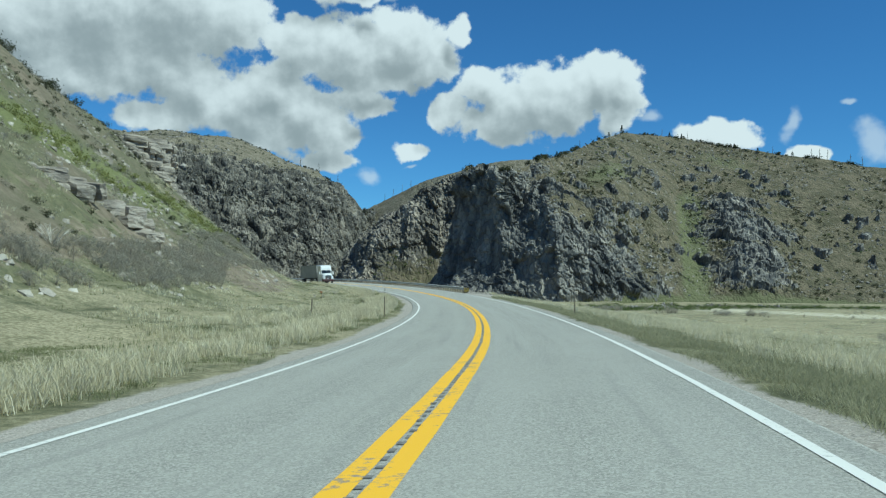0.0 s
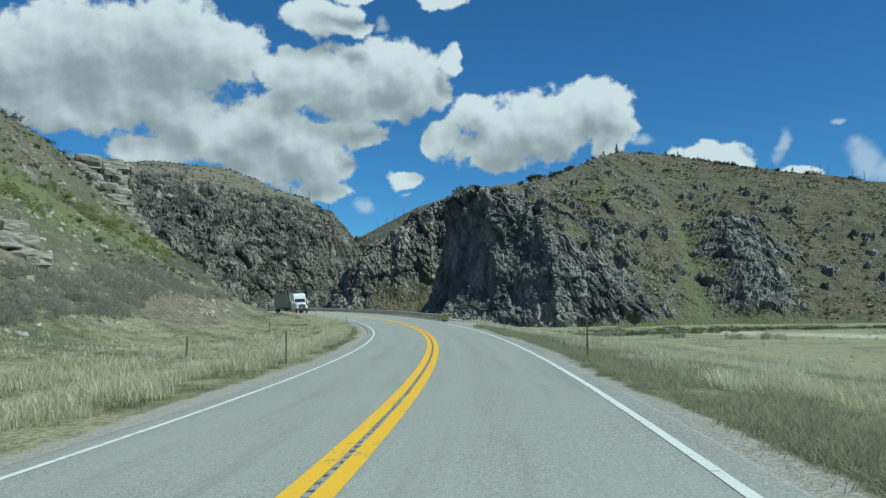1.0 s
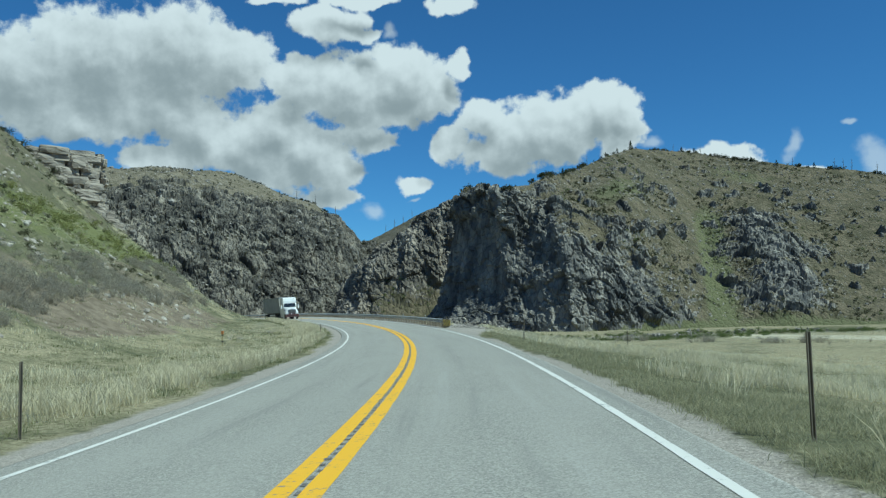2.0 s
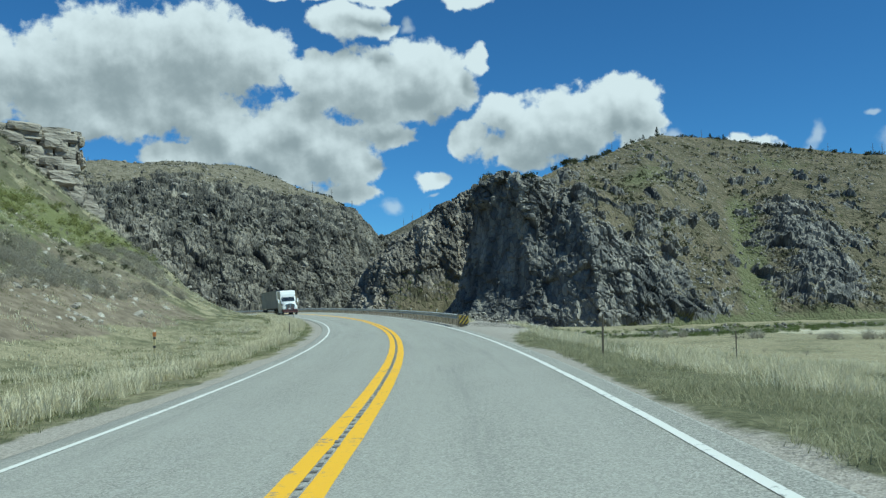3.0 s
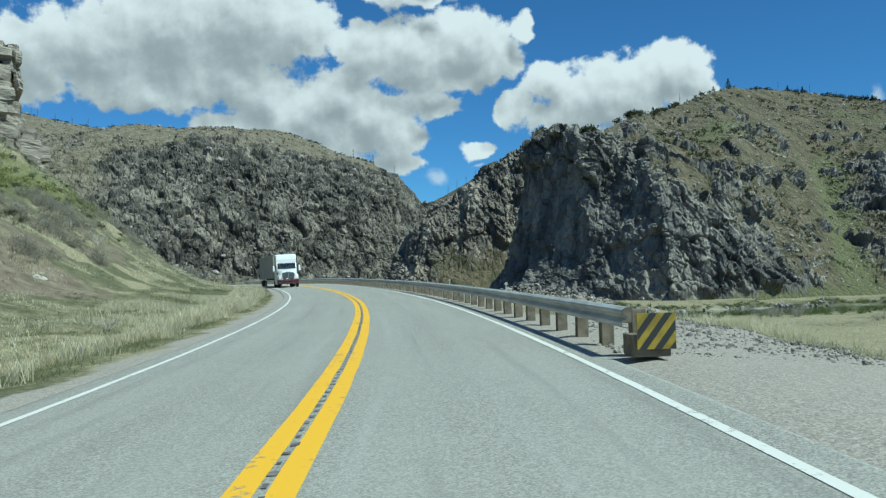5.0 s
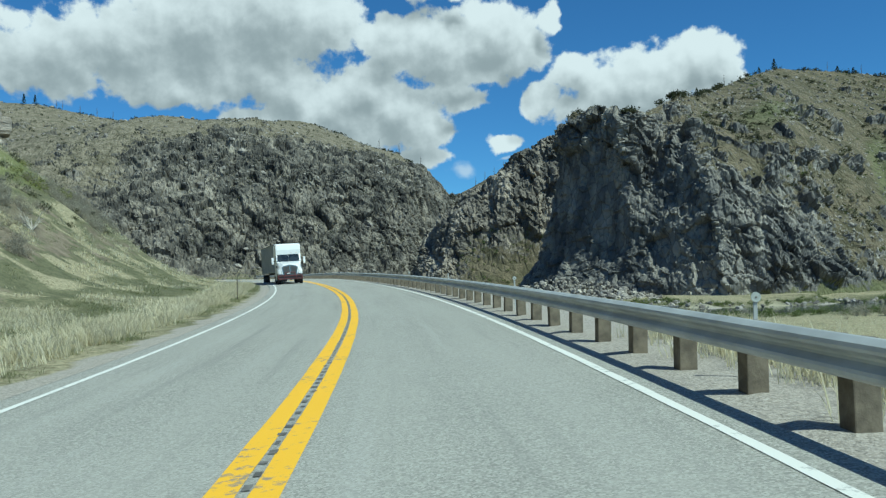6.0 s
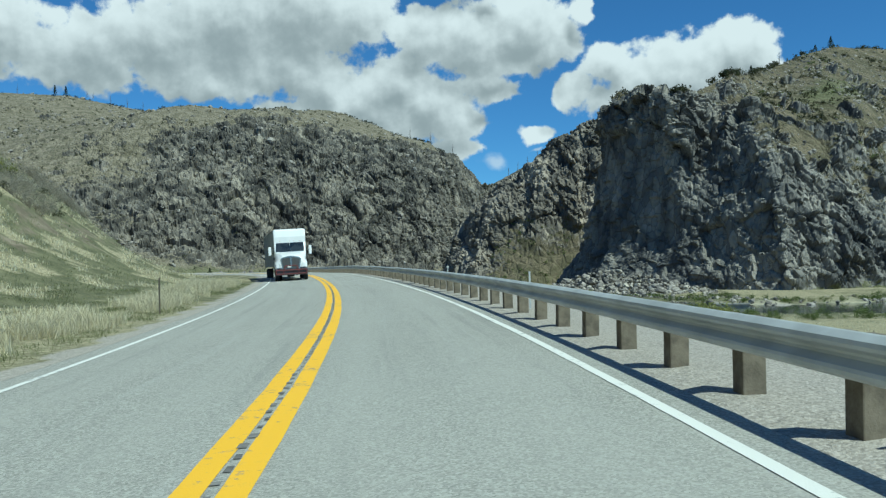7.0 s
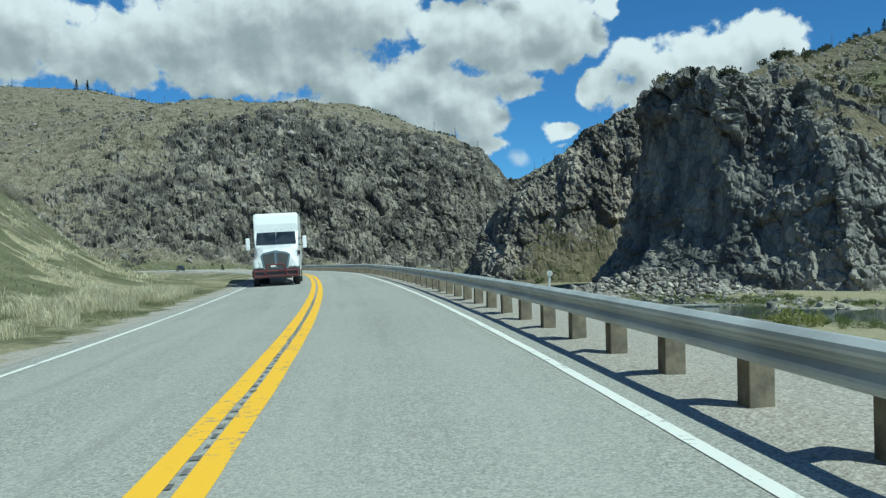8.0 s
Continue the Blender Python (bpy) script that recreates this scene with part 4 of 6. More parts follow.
def clumped(n, lo, hi, seed, scale, cut, of):
    """n random places in a box of the plan, kept where a noise is high and of(x, y) holds."""
    rng = np.random.default_rng(seed)
    out = []
    have = 0
    for _ in range(60):
        p = G * rng.uniform(lo, hi, (n, 2))
        m = fbm(col3(p[:, 0] / scale, p[:, 1] / scale, 0 * p[:, 0]), 3, seed) + rng.normal(0, 0.12, n) > cut
        p = p[m & of(p[:, 0], p[:, 1])]
        out.append(p)
        have += len(p)
        if have >= n:
            break
    return np.concatenate(out)[:n]


def on_ground(p, sink=0.0):
    return np.stack([p[:, 0], p[:, 1], ground_z(p[:, 0], p[:, 1]) - sink], 1)


def side(x, y):
    return across(x, y)


def build_grass():
    tall = [tuft(i, 24, 0.36, 0.5, 0.011) for i in range(5)]
    low = [tuft(40 + i, 26, 0.12, 0.6, 0.008, 1.3) for i in range(5)]
    far = [tuft(60 + i, 14, 0.22, 1.2, 0.032) for i in range(4)]
    rng = np.random.default_rng(8)

    def put(name, tpl, p, size, mat, label, seed):
        V, Fc = scatter(tpl, on_ground(p), size, seed, 0.12)
        tagged(mesh_np(name, V, Fc, mat, soft=False), label, "grass", kind="stuff")

    inside = lambda a, b: (lambda x, y: (side(x, y) > a) & (side(x, y) < b) & ((side(x, y) < 0) | (y < 79) | (side(x, y) > apron(y))))
    p = np.concatenate([clumped(7500, (-24, 0), (14, 165), 11, 1.7, 0.05, inside(-7.8, -5.4)), clumped(1900, (-24, 0), (14, 116), 18, 2.2, 0.26, inside(-13, -7.0))])
    put("dry_verge_grass", tall, p, rng.uniform(0.5, 1.5, len(p)), M_STRAW, "tall dry straw-coloured grass along the road verge", 1)
    p = road_point(rng.uniform(109, 117, 260), rng.normal(6.0, 0.5, 260))[:, :2]
    put("dry_clump_grass", tall, p, rng.uniform(0.8, 1.5, len(p)), M_STRAW, "clump of tall dry grass behind the rail", 9)
    p = clumped(9000, (-24, -4), (24, 165), 12, 2.5, -0.05, inside(-13, -4.9))
    put("green_verge_grass", low, p, rng.uniform(0.6, 1.3, len(p)), M_GREEN, "short green grass along the road verge", 2)
    p = clumped(7000, (2, -2), (34, 100), 13, 1.7, 0.24, inside(5.8, 30))
    put("dry_meadow_grass", tall, p, rng.uniform(0.7, 1.35, len(p)), M_STRAW, "tall dry grass in patches on the meadow", 3)
    p = clumped(15000, (2, -2), (34, 100), 14, 3.0, -0.3, inside(4.8, 30))
    put("green_meadow_grass", low, p, rng.uniform(0.7, 1.5, len(p)), M_VERGE, "short green grass on the meadow", 4)
    p = clumped(8000, (2, -2), (16, 84), 19, 1.8, -0.15, inside(4.4, 7.4))
    put("edge_grass", low, p, rng.uniform(0.6, 1.3, len(p)), M_VERGE, "short green grass between gravel and meadow", 10)
    p = clumped(12000, (18, 30), (150, 262), 15, 9.0, -0.05, lambda x, y: (side(x, y) > 24) & (river_edge(x, y) > 14.5))
    put("dry_far_grass", far, p, rng.uniform(0.7, 1.4, len(p)), M_STRAW, "dry grass tussocks across the wide meadow", 5)
    pale = lambda x, y: (side(x, y) < -9) & (side(x, y) > -40) & (streaks(x, y) > 0.8) & ((sunny_slope(x, y) > 0.4) | (rng.random(len(x)) < 0.5))
    p = clumped(6000, (-60, 30), (-6, 178), 16, 5.0, -0.3, pale)
    put("hillside_grass", far, p, rng.uniform(0.5, 1.25, len(p)), M_STRAW, "pale dry grass in streaks over the hillside", 6)
    p = clumped(4500, (-60, 0), (-6, 178), 17, 6.0, -0.05, lambda x, y: (side(x, y) < -9) & (side(x, y) > -42) & (streaks(x, y) < 0.5))
    put("hillside_green_grass", far, p, rng.uniform(0.35, 0.8, len(p)), M_GREEN, "green grass clumps on the hillside", 7)


build_grass()


def build_brush():
    rng = np.random.default_rng(21)
    grey = [bush(i, 110, 0.17, 26, 0.9, 0.09) for i in range(4)]
    green = [bush(10 + i, 150, 0.085, 12, 0.8) for i in range(4)]
    small = [bush(30 + i, 36, 0.18, 6, 0.8) for i in range(4)]

    def put(name, tpl, at, size, mat, label, seed, squash=None):
        V, Fc = scatter(tpl, at, size, seed, 0.15, squash)
        tagged(mesh_np(name, V, Fc, mat, soft=False), label, "shrubs", kind="stuff")

    # leafless grey thicket along the foot of the hill
    rise = lambda x, y: ground_z(x, y, False) - road_z(y)
    band = lambda x, y: (rise(x, y) > np.interp(y, [0, 75, 95, 140, 150, 156], [1.2, 1.2, 3.0, 2.4, 2.4, 5.5])) & (rise(x, y) < np.interp(y, [0, 78, 100, 130, 160], [4.2, 4.4, 7.0, 8.5, 9.5])) & (side(x, y) < 0) & (y < 196)
    p = clumped(1500, (-48, 5), (-14, 168), 22, 6.0, 0.0, band)
    put("grey_thicket", grey, on_ground(p), rng.uniform(0.45, 1.05, len(p)), M_SAGE, "leafless grey thicket along the foot of the hill", 1)
    up = lambda x, y: (ground_z(x, y, False) - road_z(y) > 5) & (side(x, y) < 0) & (y < 200)
    p = clumped(230, (-75, 5), (-20, 172), 23, 12.0, -0.25, lambda x, y: up(x, y) & (lush_slope(x, y, rise(x, y)) > 0.6))
    put("green_shrubs", green, on_ground(p), rng.uniform(0.5, 1.3, len(p)), M_LIME, "fresh green shrubs in patches on the slope", 2)
    p = clumped(2200, (-80, 5), (-22, 172), 27, 9.0, 0.0, up)
    put("sage_shrubs", grey, on_ground(p), rng.uniform(0.3, 0.7, len(p)), M_SAGE, "low grey sagebrush scattered over the slope", 12)
    p = clumped(1500, (-80, 5), (-22, 172), 24, 12.0, -0.1, up)
    put("dark_shrubs", green, on_ground(p), rng.uniform(0.25, 0.8, len(p)), M_DARKBUSH, "dark low shrubs on the slope", 3)
    p = clumped(120, (10, 30), (130, 262), 25, 20.0, 0.0, lambda x, y: (side(x, y) > 18) & (river_edge(x, y) > 15))
    put("meadow_shrubs", grey, on_ground(p), rng.uniform(0.5, 1.2, len(p)), M_SAGE, "grey brush on the meadow", 4)
    r4 = np.random.default_rng(61)
    q = np.concatenate([r4.normal(c, (2.2, 1.2), (9, 2)) for c in ((49, 237), (73, 212), (80, 209), (62, 222))])
    put("meadow_brush", grey, on_ground(q), r4.uniform(1.0, 2.2, len(q)), M_SAGE, "grey leafless brush in clumps on the meadow", 16)
    p = clumped(1300, (-20, 180), (230, 330), 26, 9.0, -0.25, lambda x, y: (river_edge(x, y) > 13.2) & (river_edge(x, y) < 27) & (side(x, y) > 14))
    put("river_shrubs", green, on_ground(p), rng.uniform(0.4, 1.5, len(p)), M_BUSH, "green bushes along the river banks", 5)

    q = np.array([(11.0, 243), (12.5, 241.5), (14.0, 242), (15.5, 241.5), (17.0, 243), (13.2, 244), (15.8, 244.5)], float)
    put("river_willow", green, on_ground(q), np.array([1.9, 2.5, 3.0, 2.8, 2.1, 2.6, 2.4]), M_LIME, "fresh green willow bush on the river bank", 14)
    # brush and boulders on the far hills
    def over(key, n, seed, want, lo=0.05):
        P, rk = HILLS[key]
        r = np.random.default_rng(seed)
        nu, nv = rk.shape
        i, j = r.integers(1, nu - 2, n * 6), r.integers(int(nv * lo), nv - 5, n * 6)
        area = np.linalg.norm(np.cross(P[i + 1, j] - P[i, j], P[i, j + 1] - P[i, j]), axis=1)
        q = P[i, j] + (P[i + 1, j] - P[i, j]) * r.random((len(i), 1))
        keep = want(rk[i, j], q) & (r.random(len(i)) < np.clip(area / np.percentile(area, 90), 0, 1))
        return q[keep][:n]

    n8 = lambda q, s_, sd: fbm(q / s_, 3, sd)
    q = over("r", 3600, 31, lambda k, q: (k < 0.6) & (q[:, 0] < 300) & (n8(q, 14, 3) > 0.06))
    put("hill_brush", small, q, rng.uniform(0.5, 1.8, len(q)), M_DARKBUSH, "dark low brush dotted over the grassy hill", 6)
    q = over("r", 700, 32, lambda k, q: (k < 0.6) & (q[:, 0] < 300) & (n8(q, 16, 9) > 0.0))
    put("hill_green_brush", small, q, rng.uniform(0.5, 1.3, len(q)), M_BUSH, "green bushes dotted over the grassy hill", 7)
    q = over("l", 2200, 33, lambda k, q: (n8(q, 40, 5) > -0.25))
    put("cliff_brush", small, q, rng.uniform(0.9, 2.4, len(q)), M_DARKBUSH, "dark brush on the slopes over the far cliff", 8)
    for key, n, seed in (("r", 330, 36), ("l", 260, 37)):
        P, rk = HILLS[key]
        c = P[:, P.shape[1] - 6]
        c = c[c[:, 0] < 330]
        q = c[np.random.default_rng(seed).integers(0, len(c), n * 3)]
        q = q[n8(q, 9, seed) > 0.05][:n] + np.random.default_rng(seed).normal(0, 1.0, (1, 3)) * (1, 1, 0)
        put("crest_brush", small, q - (0, 0, 0.2), rng.uniform(0.6, 2.5, len(q)), M_DARKBUSH, "dark junipers and brush along the hill's crest", seed)
    r3 = np.random.default_rng(52)
    y = np.sort(r3.uniform(122, 178, 26))
    q = np.stack([np.interp(y, [122, 150, 166, 178], [-70, -74, -70, -67]) + r3.normal(0, 1.0, 26), y], 1)
    put("ridge_junipers", green, on_ground(q), r3.uniform(0.9, 2.3, len(q)), M_DARKBUSH, "dark junipers along the ridge of the near hill", 10)
    P, rk = HILLS["r"]
    c = P[:, P.shape[1] - 7]
    c = c[(c[:, 0] > 46) & (c[:, 0] < 60)]
    q = c[r3.integers(0, len(c), 14)] + r3.normal(0, 1.2, (14, 3)) * (1, 1, 0.2)
    put("knob_junipers", green, q, r3.uniform(1.3, 2.6, 14), M_DARKBUSH, "dense dark junipers on a knob of the crag's top", 15)
    q = over("s", 350, 34, lambda k, q: k < 0.7)
    put("spur_brush", small, q, rng.uniform(0.7, 1.8, len(q)), M_BUSH, "green brush on the talus under the spur", 9)

    def rocks(name, tpl, at, size, mat, label, seed, squash=None):
        V, Fc = scatter(tpl, at, size, seed, 0.35, squash)
        tagged(mesh_np(name, V, Fc, mat, soft=False), label, "boulders", kind="stuff")

    pw = lambda n, a, b: a * (b / a) ** (rng.random(n) ** 2.2)
    q = over("r", 5500, 41, lambda k, q: (k < 0.75) & (q[:, 0] < 300) & (n8(q, 18, 13) + 0.004 * (q[:, 2] - 20) > -0.02))
    rocks("hill_boulders", STONES1, q, pw(len(q), 0.25, 1.35), M_STONES, "grey boulders strewn over the grassy hillside", 1)
    q = over("r", 15000, 47, lambda k, q: (k < 0.8) & (q[:, 0] < 260) & (n8(q, 12, 17) + 0.5 * n8(q * (1, 1, 0.25), 7, 19) > 0.0))
    rocks("hill_stones", STONES1, q, pw(len(q), 0.16, 0.6), M_STONES_PALE, "small pale stones in trails down the grassy hillside", 11)
    q = over("l", 3000, 42, lambda k, q: n8(q, 40, 15) > -0.1)
    rocks("cliff_boulders", STONES1, q, pw(len(q), 0.6, 3.2), M_STONES, "grey boulders strewn over the slopes of the far cliff", 2)
    hill_l = lambda x, y: (ground_z(x, y, False) - road_z(y) > 0.9) & (side(x, y) < 0) & (y < 200)
    p = clumped(7000, (-80, 10), (-12, 176), 43, 8.0, 0.02, lambda x, y: hill_l(x, y) & (sunny_slope(x, y) < 0.3))
    rocks("slope_boulders", STONES1, on_ground(p, 0.08), pw(len(p), 0.12, 0.62), M_STONES_PALE, "pale sandstone rocks strewn over the slope", 3)
    # rubble at the foot of the crag
    r2 = np.random.default_rng(44)
    n = 1300
    x = r2.uniform(-14, 34, n)
    y = 324 - 0.62 * np.clip(x - 4, 0, 40) + r2.normal(0, 4.0, n) - 4 * np.exp(-((x - 6) / 14) ** 2)
    z = -7.6 + 6.2 * np.exp(-((y - 328 + 0.62 * np.clip(x - 4, 0, 40)) / 7) ** 2) * np.exp(-((x - 6) / 17) ** 2) + r2.random(n) * 0.8
    at = G * np.stack([x, y, z], 1)
    rocks("rubble_heap", STONES1, at[700:], pw(n - 700, 0.4, 1.9), M_STONES, "dark broken rock in the heap at the foot of the crag", 8)
    rocks("rubble_heap", STONES1, at[:700], pw(700, 0.3, 1.5), M_STONES_PALE, "heap of pale broken rock at the foot of the crag", 5)
    p = clumped(1400, (-16, 225), (150, 330), 48, 6.0, -0.1, lambda x, y: (river_edge(x, y) > 12.6) & (river_edge(x, y) < 26) & (y > 290))
    rocks("bank_rocks", STONES1, on_ground(p), pw(len(p), 0.2, 1.2), M_STONES, "grey rocks along the far river bank", 12)
    p = clumped(2600, (2, 86), (14, 190), 45, 3.0, -0.3, lambda x, y: (side(x, y) > 4.2) & (side(x, y) < 9.0))
    rocks("shoulder_stones", STONES1, on_ground(p), pw(len(p), 0.02, 0.085), M_STONES, "loose gravel stones on the shoulder behind the rail", 6)


build_brush()


def dead_bush(at, size, seed):
    """A bleached leafless bush of forking stems."""
    rng = np.random.default_rng(seed)
    root = empty("dead_bush", at)
    for i in range(9):
        bm = bmesh.new()
        a, e = rng.uniform(0, 6.28), rng.uniform(0.5, 1.3)
        L = size * rng.uniform(0.6, 1.0)
        end = Vector((math.cos(a) * math.cos(e), math.sin(a) * math.cos(e), math.sin(e))) * L
        tube(bm, (0, 0, -0.1), end, 0.035 * size, 0.012 * size, 5)
        for j in range(4):
            q = end * rng.uniform(0.4, 0.9)
            b = a + rng.normal(0, 0.8)
            tube(bm, q, q + Vector((math.cos(b), math.sin(b), rng.uniform(0.1, 1.2))) * L * 0.35, 0.014 * size, 0.005 * size, 4)
        part("stem", bm, M_BLEACHED, root)
    tagged(root, "bleached leafless bush on the grassy slope", "dead bush", "dead bushes on the slope")


M_BLEACHED = plain("bleached_wood", (0.50, 0.46, 0.39), 0.9, vary=0.15, scale=5.0)
for x, y, size, seed in ((-36.1, 155.1, 1.5, 1), (-15.8, 105.3, 0.55, 2), (-15.8, 118.1, 0.7, 3), (-24.8, 50.8, 1.5, 4), (-37.5, 153.5, 1.2, 5), (-17.0, 107.0, 0.5, 6)):
    dead_bush((x, y, float(ground_z(x, y))), size, seed)


# ---------------------------------------------------------------- ledges on the near hill
def build_outcrop(name, at, turn, layers, width, depth, seed, label, thick=1.6, jumble=5, taper=0.3):
    """Stacked and broken sandstone ledges, each block a piece."""
    root = empty(name, tuple(G * v for v in at), turn)
    width, depth, thick = G * width, G * depth, G * thick
    rng = np.random.default_rng(seed)
    shapes = []
    for k in range(7):
        bm = bmesh.new()
        bmesh.ops.create_cube(bm, size=2.0)
        bmesh.ops.subdivide_edges(bm, edges=bm.edges[:], cuts=3, use_grid_fill=True)
        for v in bm.verts:
            p = v.co
            r = 1 - 0.07 * (abs(p.x * p.y) ** 4) - 0.05 * abs(p.z) ** 4
            q = noise.noise_vector(p * 1.3 + Vector((k * 9.1, 0, 0)))
            v.co = Vector((p.x * r, p.y * r, p.z * (1 - 0.07 * (abs(p.x) ** 6 + abs(p.y) ** 6)))) + q * 0.11
        me = bpy.data.meshes.new("ledge_block")
        bm.to_mesh(me)
        bm.free()
        me.materials.append(M_LEDGE)
        shapes.append(me)
    z = 0.0
    for i in range(layers):
        f = i / max(1, layers - 1)
        t = thick * rng.uniform(0.55, 1.25)
        w = width * (1 - taper * f) * rng.uniform(0.85, 1.1)
        end = width / 2 + rng.uniform(-0.7, 0.3) * thick - 0.5 * taper * width * f
        x = end - w
        while x < end - 0.3:
            b = min(rng.uniform(0.8, 2.7) * thick * 1.3, end - x)
            ob = new("block", shapes[rng.integers(len(shapes))])
            ob.parent = root
            dp = depth * (1 - 0.25 * f) * rng.uniform(0.8, 1.15)
            ob.matrix_basis = pose(x + b / 2, depth * (0.12 + 0.6 * taper) * f + rng.uniform(-0.5, 0.5), z + t / 2, rng.normal(0, 0.6 * jumble), rng.normal(0, 0.6 * jumble), rng.normal(0, 1.6 * jumble)) @ Matrix.Diagonal((b / 2 * 1.16, dp / 2, t / 2 * 1.30, 1))
            x += b * 1.02
        z += t * 0.93
    tagged(root, label, "rock outcrop")
    return root


def ledge_mat():
    k = Mat("ledge_sandstone", 0.95, spec=0.2)
    at = k.pos((0.6, 0.6, 2.2))
    n1, n2 = k.noise(0.5, 6, 0.6, at), k.noise(2.6, 7, 0.7, at)
    c = k.mix(k.remap(n1, 0.35, 0.65), (0.19, 0.17, 0.145), (0.37, 0.33, 0.275))
    c = k.mix(k.remap(n2, 0.5, 0.72, 0, 0.6), c, (0.20, 0.165, 0.13))
    c = k.mix(k.remap(k.rand(), 0, 1, 0, 0.3), c, (0.42, 0.37, 0.30))
    k.color(c)
    k.bump(k.math("ADD", n2, k.math("MULTIPLY", k.voro(1.4, "DISTANCE_TO_EDGE", at), 0.8)), 0.8, 0.25)
    return k.m


M_LEDGE = ledge_mat()
build_outcrop("rock_outcrop", (-60.6, 157.6, 16.2), 38, 11, 14, 9, 5, "tall stack of weathered pale sandstone ledges on the slope", 1.2, 5, 0.0)
build_outcrop("rock_outcrop", (-53.4, 160.6, 13.2), 38, 5, 4.5, 5, 9, "low broken sandstone ledges under the tall stack", 1.3)
build_outcrop("rock_outcrop", (-26.5, 64.0, 4.2), 55, 4, 9, 4, 12, "broken pale sandstone ledges low on the slope", 1.0, 11)
build_outcrop("rock_outcrop", (-29.5, 58.0, 7.6), 60, 3, 8, 3.5, 14, "broken pale sandstone ledges on the slope", 0.9, 11)
build_outcrop("rock_outcrop", (-46.5, 103.5, 16.2), 50, 2, 6, 3, 17, "low pale sandstone ledges high on the slope", 0.9, 12)
build_outcrop("rock_outcrop", (-40.5, 99.0, 11.6), 50, 2, 5, 3, 19, "low pale sandstone ledges high on the slope", 0.8, 12)


# ---------------------------------------------------------------- trees on the skylines
def pine(height, seed, label, wide=0.24):
    """A small conifer with tiers of needle clumps; its foot is at the origin."""
    rng = np.random.default_rng(seed)
    root = empty("pine_tree")
    bm = bmesh.new()
    tube(bm, (0, 0, -0.3), (0, 0, height * 0.95), height * 0.03, height * 0.006, 6)
    for i in range(10):
        a, z = rng.uniform(0, 6.28), height * rng.uniform(0.15, 0.85)
        L = height * 0.9 * wide * (1.1 - z / height)
        tube(bm, (0, 0, z), (math.cos(a) * L, math.sin(a) * L, z - 0.02 * height), height * 0.008, height * 0.003, 4)
    part("trunk", bm, M_BARK, root)
    V, Fc = [], []
    for i in range(int(1700 * wide)):
        z = height * (0.12 + 0.88 * rng.random() ** 0.9)
        r = height * wide * (1.05 - z / height) * np.sqrt(rng.random()) * (0.8 + 0.4 * rng.random())
        a = rng.uniform(0, 6.28)
        c = np.array([r * np.cos(a), r * np.sin(a), z - 0.25 * r])
        u = np.array([np.cos(a), np.sin(a), rng.normal(-0.2, 0.3)])
        v = np.array([-np.sin(a), np.cos(a), rng.normal(0, 0.3)])
        s_ = height * 0.05 * rng.uniform(0.6, 1.3)
        k = len(V)
        V += [c - u * s_, c + v * s_ * 0.45, c + u * s_, c - v * s_ * 0.45]
        Fc.append((k, k + 1, k + 2, k + 3))
    mesh_np("crown", np.array(V), np.array(Fc), M_PINE, root, soft=False)
    return tagged(root, label, "tree", "trees on the ridges")


def snag(height, seed):
    """A burnt leafless trunk with a few bare limbs."""
    rng = np.random.default_rng(seed)
    root = empty("dead_tree")
    bm = bmesh.new()
    tube(bm, (0, 0, -0.3), (0.05 * height, 0, height), height * 0.028, height * 0.006, 6)
    for i in range(16):
        a, z = rng.uniform(0, 6.28), height * rng.uniform(0.3, 0.95)
        L = height * rng.uniform(0.10, 0.26) * (1.2 - z / height)
        tube(bm, (0.05 * z, 0, z), (math.cos(a) * L + 0.05 * z, math.sin(a) * L, z + L * rng.uniform(0.1, 0.8)), height * 0.010, height * 0.003, 4)
    part("trunk", bm, M_BARK, root)
    return tagged(root, "bare burnt dead tree on the ridge", "dead tree", "trees on the ridges")


def on_crest(key, az, eye, back=0):
    """The place on a hill's crest that lies at an azimuth seen from a point of the plan."""
    P, rk = HILLS[key]
    c = P[:, P.shape[1] - 6 - back]
    a = np.degrees(np.arctan2(c[:, 0] - eye[0], c[:, 1] - eye[1]))
    return c[np.argmin(np.abs(a - az))]


